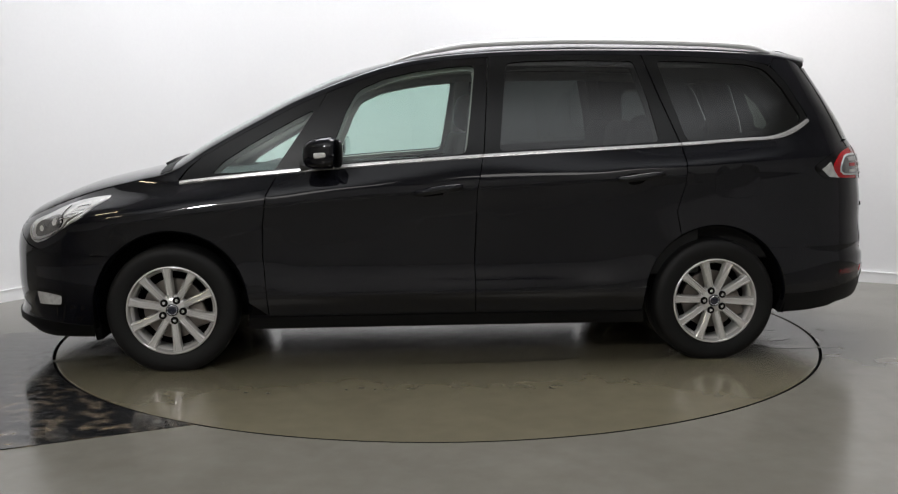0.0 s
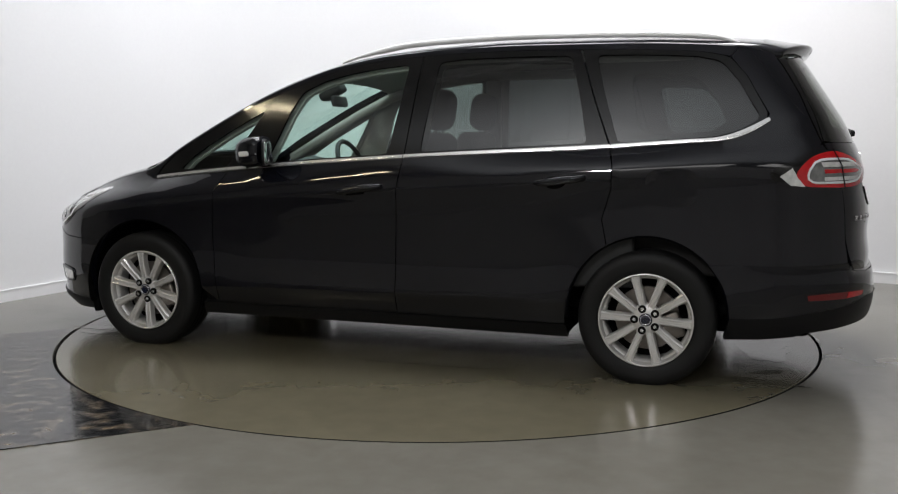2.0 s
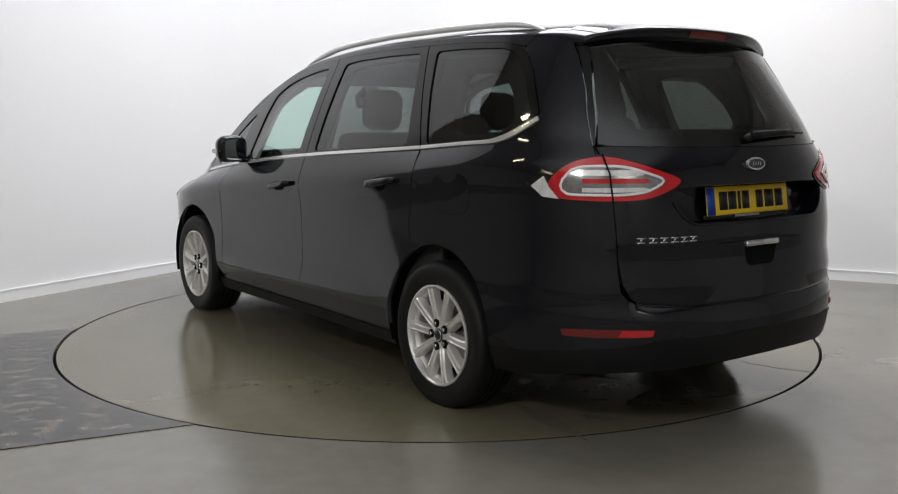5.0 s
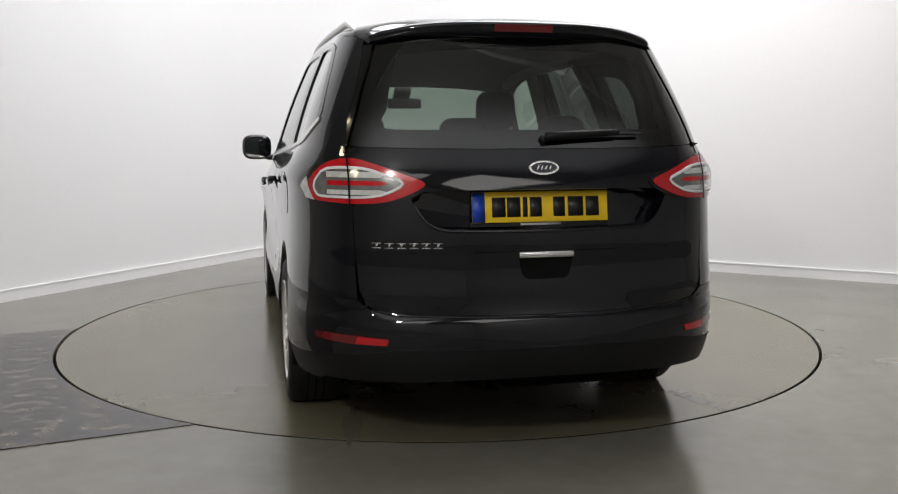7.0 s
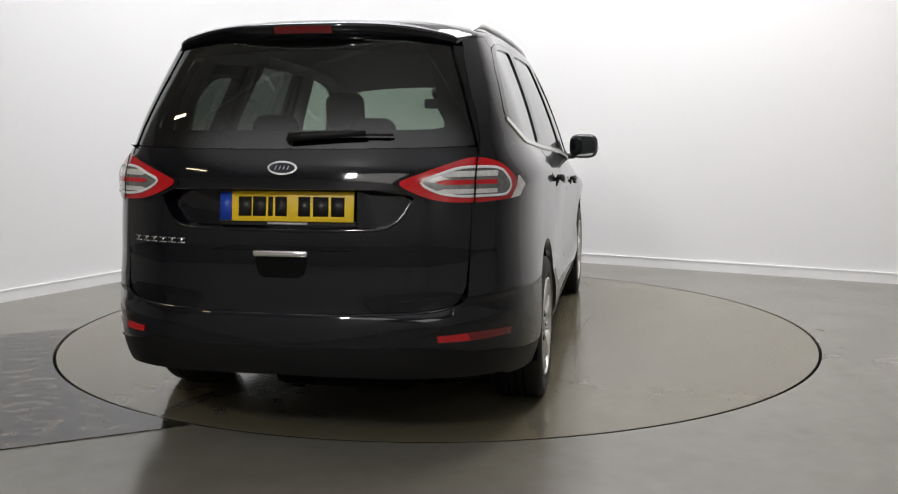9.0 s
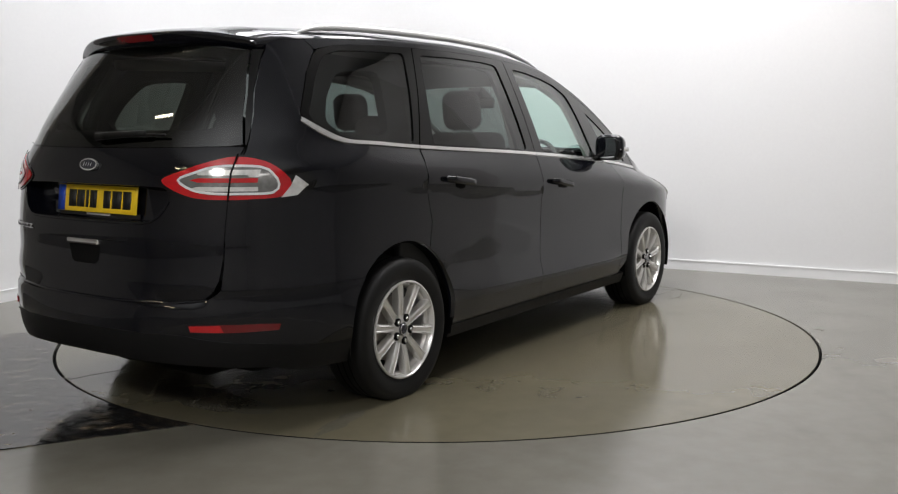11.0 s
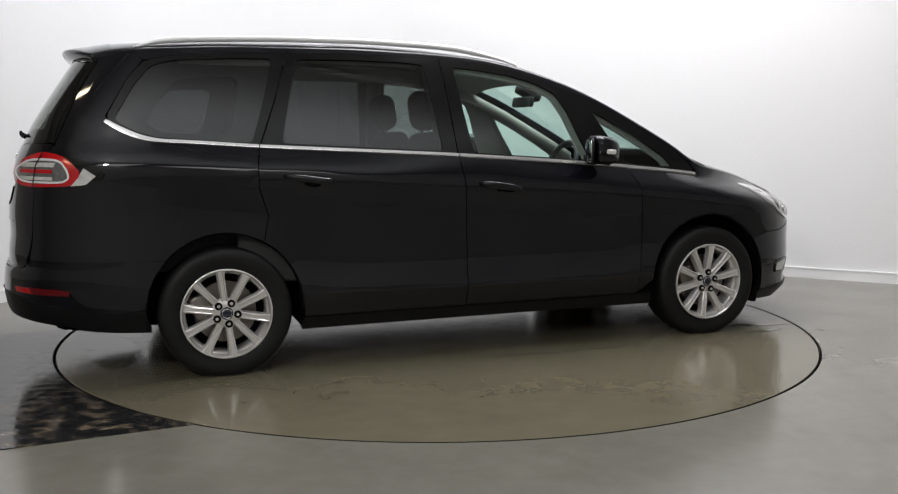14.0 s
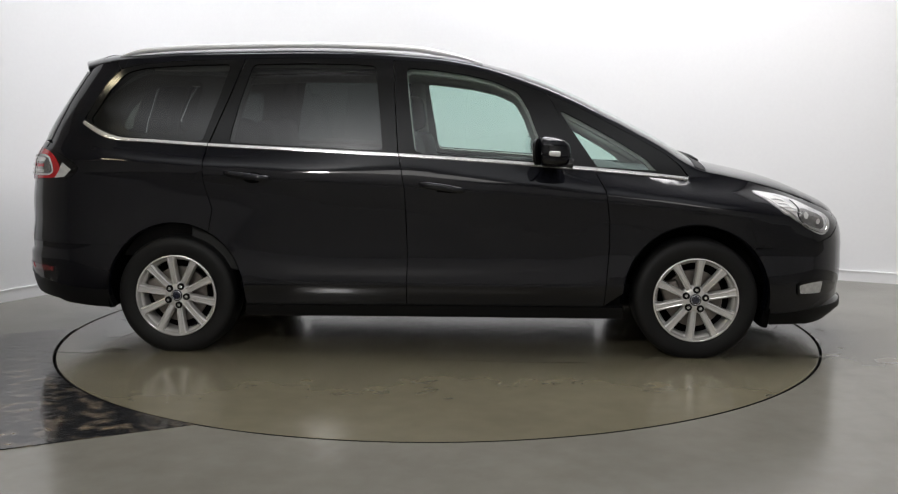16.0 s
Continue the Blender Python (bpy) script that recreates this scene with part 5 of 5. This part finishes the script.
    for p, q in zip(rows, rows[1:]):
        for i in range(len(p) - 1):
            bm.faces.new((p[i], q[i], q[i + 1], p[i + 1]))
    bm.faces.new(rows[0])
    bm.faces.new(rows[-1][::-1])
    bmesh.ops.recalc_face_normals(bm, faces=bm.faces)
    sp = part("spoiler", sharpen(bm, 50), M_PAINT, car, "black roof spoiler")
    bm = bmesh.new()
    rr = []
    for k in range(11):
        v = (-0.140 + 0.28 * k / 10) / y0
        tip = spoiler_top(spoiler_edge(v), v)
        rr.append([bm.verts.new(Vector((tip.x + dx, tip.y, tip.z + dz))) for dx, dz in ((-0.0085, -0.010), (-0.0062, -0.016), (-0.0020, -0.025), (0.0050, -0.037))])
    for p, q in zip(rr, rr[1:]):
        for i in range(3):
            bm.faces.new((p[i], q[i], q[i + 1], p[i + 1]))
    bmesh.ops.recalc_face_normals(bm, faces=bm.faces)
    part("brake_lamp", bm, M_DARKRED, sp, "dark red high-level brake lamp")
    # bumper: painted above, plastic below
    seam_up = R((0.690, 0.606), (0.676, 0.590), (0.640, 0.568), (0.585, 0.556), (0.50, 0.550), (0.26, 0.544), (0.0, 0.542))
    low_edge = R((0.0, 0.428), (0.30, 0.428), (0.50, 0.428), (0.57, 0.424), (0.62, 0.412), (0.70, 0.398), (0.80, 0.385)) + S((-2.05, 0.362), (-1.90, 0.352))
    top_side = S((-1.80, 0.6025), (-1.9, 0.6025), (-2.1, 0.6025)) + R((0.80, 0.6045))
    a_hi, a_lo = math.degrees(math.asin((0.598 - ARCH_Z) / ARCH_R)), math.degrees(math.asin((0.352 - ARCH_Z) / ARCH_R))
    edge_arch = arch(-AXLE, 180 - a_lo, 180 - a_hi, n=10)
    part("rear_bumper", sheet(low_edge + edge_arch + top_side[1:] + seam_up, 0.001, 0.0, step=0.04, both=True, depth=0.03), M_PAINT, car)
    bot = S((-1.79, 0.245), (-1.95, 0.250), (-2.10, 0.262)) + R((0.80, 0.280), (0.60, 0.300), (0.3, 0.312), (0.0, 0.315))
    part("bumper_skirt", sheet(low_edge + arch(-AXLE, 180 - a_lo, 194, n=6) + bot, 0.0, 0.0, step=0.04, both=True, depth=0.04), M_PLASTIC, car, "unpainted black plastic bumper skirt")
    for sgn in (False, True):
        part("skirt_lip", strip(low_edge[:7], 0.008, 0.002, sgn, 0.004), M_PLASTIC, car)
        part("bumper_shelf", strip(R((0.640, 0.570), (0.585, 0.560), (0.50, 0.554), (0.26, 0.548), (0.0, 0.546)), 0.010, -0.004, sgn, 0.010), M_PAINT, car)


def build_front(car):
    up = S((1.84, 0.593), (2.05, 0.598), (2.20, 0.636)) + [(side_u(x, float(rail_z(x))), float(rail_z(x))) for x in (2.28,)]
    mid = [(U_FRONT - 0.55, 0.74), (U_FRONT - 0.3, 0.76), (U_FRONT, 0.765)]
    lip = [(U_FRONT, 0.255), (U_FRONT - 0.4, 0.255), (U_FRONT - 0.8, 0.252)] + S((2.05, 0.245), (1.90, 0.238))
    a_hi, a_lo = math.degrees(math.asin((0.593 - ARCH_Z) / ARCH_R)), math.degrees(math.asin((0.238 - ARCH_Z) / ARCH_R))
    ed = arch(AXLE, a_lo, a_hi, n=12)
    part("front_bumper", sheet(up + mid + lip + ed, 0.001, 0.0, step=0.05, both=True, depth=0.03), M_PAINT, car)
    low = S((1.815, 0.234), (1.90, 0.236), (2.05, 0.243)) + [(U_FRONT - 0.8, 0.250), (U_FRONT - 0.4, 0.253), (U_FRONT, 0.253), (U_FRONT, 0.150), (U_FRONT - 0.4, 0.150), (U_FRONT - 0.8, 0.152)] + S((2.05, 0.158), (1.84, 0.172))
    part("front_lip", sheet(low, 0.006, 0.0, step=0.05, both=True, depth=0.05), M_PLASTIC, car, "black plastic front spoiler lip")


def build_top(car):
    part("bonnet", top_sheet(1.47, 2.285, nx=30), M_PAINT, car)
    ws = part("windscreen", top_sheet(0.50, 1.45, -0.90, 0.90, depth=0), M_GLASS, car, "clear green-tinted windscreen")
    ws.visible_shadow = False
    for v0, v1 in ((-1.0, -0.90), (0.90, 1.0)):
        part("windscreen_pillar", top_sheet(0.48, 1.47, v0, v1, nv=8, depth=0.03), M_PAINT, car)
    part("scuttle", top_sheet(1.43, 1.49, -0.98, 0.98, out=0.004, nx=4), M_PLASTIC, car, "black plastic scuttle panel")
    bm = bmesh.new()
    add_tube(bm, [on_top(1.485, -0.66, 0.008), on_top(1.465, -0.45, 0.012), on_top(1.45, -0.1, 0.012)], 0.010, 0.008, 8)
    part("wiper", bm, M_PLASTIC, car)
    bm = bmesh.new()
    add_tube(bm, [on_top(1.50, 0.66, 0.008), on_top(1.475, 0.5, 0.012), on_top(1.46, 0.1, 0.012)], 0.010, 0.008, 8)
    part("wiper", bm, M_PLASTIC, car)
    part("roof", top_sheet(-1.925, 0.52, nx=60), M_PAINT, car)
    part("headliner", top_sheet(-1.95, 0.52, -0.97, 0.97, out=-0.045, nx=40, depth=0), M_HEADLINER, car, "pale roof lining")
    # roof rails
    rz = curve((0.27, 1.592), (0.20, 1.617), (0.12, 1.638), (0.035, 1.655), (-0.118, 1.680), (-0.425, 1.698), (-0.733, 1.706), (-1.042, 1.705), (-1.352, 1.699), (-1.60, 1.686), (-1.70, 1.674), (-1.78, 1.652), (-1.84, 1.628))
    for s in (1, -1):
        pts = []
        for x in np.linspace(0.27, -1.84, 60):
            e = on_side(side_u(x, float(rail_z(x))), float(rail_z(x)))
            pts.append((x, s * (e.y - 0.045), float(rz(x)) - 0.002))
        rail = part("roof_rail", add_tube(bmesh.new(), pts, 0.016, 0.016, 12, lambda t: min(1.0, 0.25 + 6 * t, 0.25 + 8 * (1 - t))), M_RAIL, car, "satin aluminium roof rail")


def rounded(size, m, bevel):
    return box(size, m, bevel, 3)


def seat(car, x, y, front=True, lift=0.0):
    root = new("seat")
    root.parent = car
    root.matrix_basis = pose(x, y, 0)
    w = 0.50 if front else 0.44
    part("cushion", rounded((0.50, w, 0.16), pose(0.20, 0, 0.62, 0, -6, 0), 0.05), M_SEAT, root)
    part("backrest", rounded((0.15, w, 0.60 if front else 0.50), pose(-0.10, 0, 0.92 if front else 0.86, 0, -14, 0), 0.06), M_SEAT, root)
    part("headrest", box((0.14, 0.235 if front else 0.24, 0.23), pose(-0.200, 0, 1.340 if front else 1.205 + lift, 0, -8, 0), 0.066, 5), M_SEAT, root, "dark padded headrest")
    for dy in (-0.06, 0.06):
        bm = bmesh.new()
        add_tube(bm, [(-0.165, dy, 1.10), (-0.200, dy, 1.28 if front else 1.16 + lift)], 0.007, 0.007, 8)
        part("headrest_post", bm, M_CHROME, root)
    part("base", rounded((0.40, w * 0.8, 0.30), pose(0.15, 0, 0.42), 0.03), M_LINER, root)
    return tagged(root, "dark cloth car seat with a headrest")


def build_inside(car):
    part("cabin_floor", box((3.7, 1.56, 0.04), pose(-0.35, 0, 0.36)), M_LINER, car, smooth=False)
    part("load_floor", box((0.75, 1.30, 0.05), pose(-1.85, 0, 0.60)), M_SEAT, car, smooth=False)
    # dashboard
    bm = bmesh.new()
    rows = []
    for k in range(25):
        y = -0.72 + 1.44 * k / 24
        hump = 0.035 * math.exp(-((y + 0.38) / 0.20) ** 2)
        prof = [(1.42, 0.94), (1.36, 0.985), (1.15, 1.005), (0.98, 1.02 + hump), (0.88, 1.00 + hump), (0.84, 0.93), (0.86, 0.78), (0.95, 0.62)]
        rows.append([bm.verts.new((x, y * (1 - 0.12 * max(0, x - 1.0)), z)) for x, z in prof])
    for a, b in zip(rows, rows[1:]):
        for i in range(7):
            bm.faces.new((a[i], b[i], b[i + 1], a[i + 1]))
    bmesh.ops.recalc_face_normals(bm, faces=bm.faces)
    part("dashboard", sharpen(bm, 40), M_DASH, car, "dark moulded dashboard")
    bm = bmesh.new()
    wheel_m = pose(0.68, -0.38, 0.985, 0, -66, 0)
    n, k = 48, 10
    rings = [[bm.verts.new(wheel_m @ Vector(((0.182 + 0.016 * math.cos(2 * math.pi * j / k)) * math.cos(2 * math.pi * i / n),
                                              (0.182 + 0.016 * math.cos(2 * math.pi * j / k)) * math.sin(2 * math.pi * i / n), 0.016 * math.sin(2 * math.pi * j / k)))) for j in range(k)] for i in range(n)]
    for i in range(n):
        for j in range(k):
            bm.faces.new((rings[i][j], rings[(i + 1) % n][j], rings[(i + 1) % n][(j + 1) % k], rings[i][(j + 1) % k]))
    bmesh.ops.recalc_face_normals(bm, faces=bm.faces)
    sw = part("steering_wheel", bm, M_DASH, car, "dark leather steering wheel")
    part("horn_pad", rounded((0.13, 0.17, 0.05), wheel_m @ pose(0.0, 0, 0.0), 0.02), M_DASH, sw)
    for a in (0, 90, -90):
        part("spoke", rounded((0.12, 0.035, 0.018), wheel_m @ pose(0, 0, 0, 0, 0, a + 180) @ pose(0.115, 0, 0), 0.006), M_DASH, sw)
    part("column", box((0.32, 0.08, 0.09), pose(0.84, -0.38, 0.93, 0, 22, 0), 0.02), M_DASH, sw)
    # seats: two and three, the last row folded away
    for y in (0.42, -0.42):
        seat(car, -0.02, y)
    for y, lift in ((0.52, -0.01), (0.0, -0.03), (-0.52, -0.02)):
        seat(car, -0.92, y, False, lift)
    # rear view mirror with the sensor pod
    mr = part("interior_mirror", rounded((0.035, 0.235, 0.068), pose(0.60, -0.01, 1.405, 0, 12, 6), 0.014), M_DASH, car, "dark interior mirror on the windscreen")
    part("sensor_pod", rounded((0.16, 0.11, 0.06), pose(0.64, 0, 1.462, 0, 26, 0), 0.02), M_DASH, mr)
    part("mirror_stem", rounded((0.03, 0.03, 0.08), pose(0.63, 0, 1.44), 0.008), M_DASH, mr)
    # trim inside the pillars and doors
    for s in (1, -1):
        pts = [(1.30, s * 0.70, 1.03), (1.00, s * 0.675, 1.195), (0.75, s * 0.66, 1.33), (0.50, s * 0.64, 1.445), (0.30, s * 0.63, 1.51)]
        part("pillar_trim", add_tube(bmesh.new(), pts, 0.030, 0.034, 8), M_HEADLINER, car, "pale windscreen pillar trim")
        pts = [(0.35, s * 0.645, 1.505), (0.10, s * 0.640, 1.555), (-0.25, s * 0.635, 1.575), (-1.0, s * 0.62, 1.585), (-1.8, s * 0.60, 1.56)]
        part("cant_rail_trim", add_tube(bmesh.new(), pts, 0.035, 0.030, 8), M_HEADLINER, car)
        for xa, xb in ((-0.22, -0.19), (-1.10, -1.22), (-2.02, -1.98)):
            pts = [(xa, s * 0.645, 1.56), ((xa + xb) / 2, s * 0.72, 1.32), (xb, s * 0.79, 1.06)]
            if xa < -2:
                pts = [(-1.86, s * 0.53, 1.53), (-1.93, s * 0.60, 1.36), (-1.98, s * 0.63, 1.15)]
            part("pillar_trim", add_tube(bmesh.new(), pts, 0.05, 0.03, 8), M_DASH if xa < -1 else M_HEADLINER, car)
        part("door_trim", box((2.2, 0.05, 0.62), pose(-0.25, s * 0.80, 0.74, s * 4, 1.5, 0), 0.015), M_DASH, car)
        part("load_trim", box((0.9, 0.10, 0.60), pose(-1.75, s * 0.70, 0.82, s * 3, 0, 0), 0.02), M_SEAT, car)
    part("parcel_ledge", box((0.14, 1.2, 0.10), pose(-2.24, 0, 1.09), 0.02), M_DASH, car)


def build_under(car):
    part("underbody", box((4.25, 1.42, 0.12), pose(-0.05, 0, 0.30), 0.03), M_LINER, car, "dark underbody", smooth=False)
    for x in (AXLE, -AXLE):
        for s in (1, -1):
            bm = bmesh.new()
            rows = []
            for h in (0.0, 0.30):
                rows.append([bm.verts.new((x + (ARCH_R + 0.004) * math.cos(radians(a)), s * (0.905 - h), ARCH_Z + (ARCH_R + 0.004) * math.sin(radians(a)))) for a in range(-16, 197, 6)])
            for i in range(len(rows[0]) - 1):
                bm.faces.new((rows[0][i], rows[0][i + 1], rows[1][i + 1], rows[1][i]))
            bm.faces.new(rows[1])
            part("wheel_arch_liner", bm, M_LINER, car, smooth=False)
            bm = bmesh.new()
            rows = []
            for r, dy in ((ARCH_R + 0.001, 0.0), (ARCH_R - 0.006, -0.006), (ARCH_R - 0.010, -0.03)):
                q = []
                for a in np.linspace(-4, 184, 40):
                    px, pz = x + ARCH_R * math.cos(radians(a)), ARCH_Z + ARCH_R * math.sin(radians(a))
                    e = on_side(side_u(px, pz), pz)
                    q.append(bm.verts.new((x + r * math.cos(radians(a)), s * (e.y + dy), ARCH_Z + r * math.sin(radians(a)))))
                rows.append(q)
            for a, b in zip(rows, rows[1:]):
                for i in range(len(a) - 1):
                    bm.faces.new((a[i], a[i + 1], b[i + 1], b[i]))
            bmesh.ops.recalc_face_normals(bm, faces=bm.faces)
            part("arch_lip", bm, M_PAINT, car)
            if x > 0:
                part("mud_deflector", box((0.04, 0.30, 0.11), pose(x + 0.385, s * 0.705, 0.215, 0, 8, 0), 0.008), M_LINER, car)
    # dark inner skin behind the panel gaps, below the glass
    for s in (False, True):
        inner = belt(1.35, -1.85, -0.03, 30) + [(-1.95, 0.60), (-1.84, 0.60)] + arch(-AXLE, 138, 0, ARCH_R + 0.01) + [(-1.02, 0.24), (1.02, 0.24)] + arch(AXLE, 180, 42, ARCH_R + 0.01) + [(1.80, 0.62), (1.80, 0.80)]
        part("inner_skin", sheet([(side_u(a, b), b) for a, b in inner], -0.020, depth=0, mirror=s, step=0.08), M_LINER, car)
    part("silencer", box((0.30, 0.62, 0.14), pose(-2.10, -0.18, 0.27), 0.05), M_LINER, car)
    bm = bmesh.new()
    add_tube(bm, [(-1.95, 0.30, 0.28), (-2.10, 0.32, 0.285), (-2.16, 0.32, 0.28)], 0.03, 0.03, 14)
    part("exhaust_pipe", bm, M_LINER, car, "dark exhaust pipe")


def build_car():
    root = new("car")
    build_under(root)
    build_inside(root)
    build_top(root)
    build_rear(root)
    build_front(root)
    for left in (True, False):
        build_side(root, left)
    # how far each wheel's spokes and nuts have turned: (front, left)
    turns = {(True, True): (24, 29), (False, True): (33, 0), (True, False): (11.5, 12), (False, False): (25.5, 64)}
    for x in (AXLE, -AXLE):
        for left in (True, False):
            wheel(root, x, left, *turns[x > 0, left])
    return tagged(root, "black people carrier with silver alloy wheels and roof rails", "car")


turntable = build_turntable()
car = build_car()


def turn_at(t):
    """Heading of the car in degrees: the turntable runs at an almost even speed."""
    return 184.27 - 11.696 * t - 0.00566 * t * t


def motions():
    steps = [i * 0.5 for i in range(33)]
    walk(turntable, [(t, pose(0, 0, 0, 0, 0, turn_at(t))) for t in steps])
    walk(car, [(t, pose(0, 0, 0, 0, 0, turn_at(t)) @ pose(0.0189, 0.113, 0.0)) for t in steps])


motions()
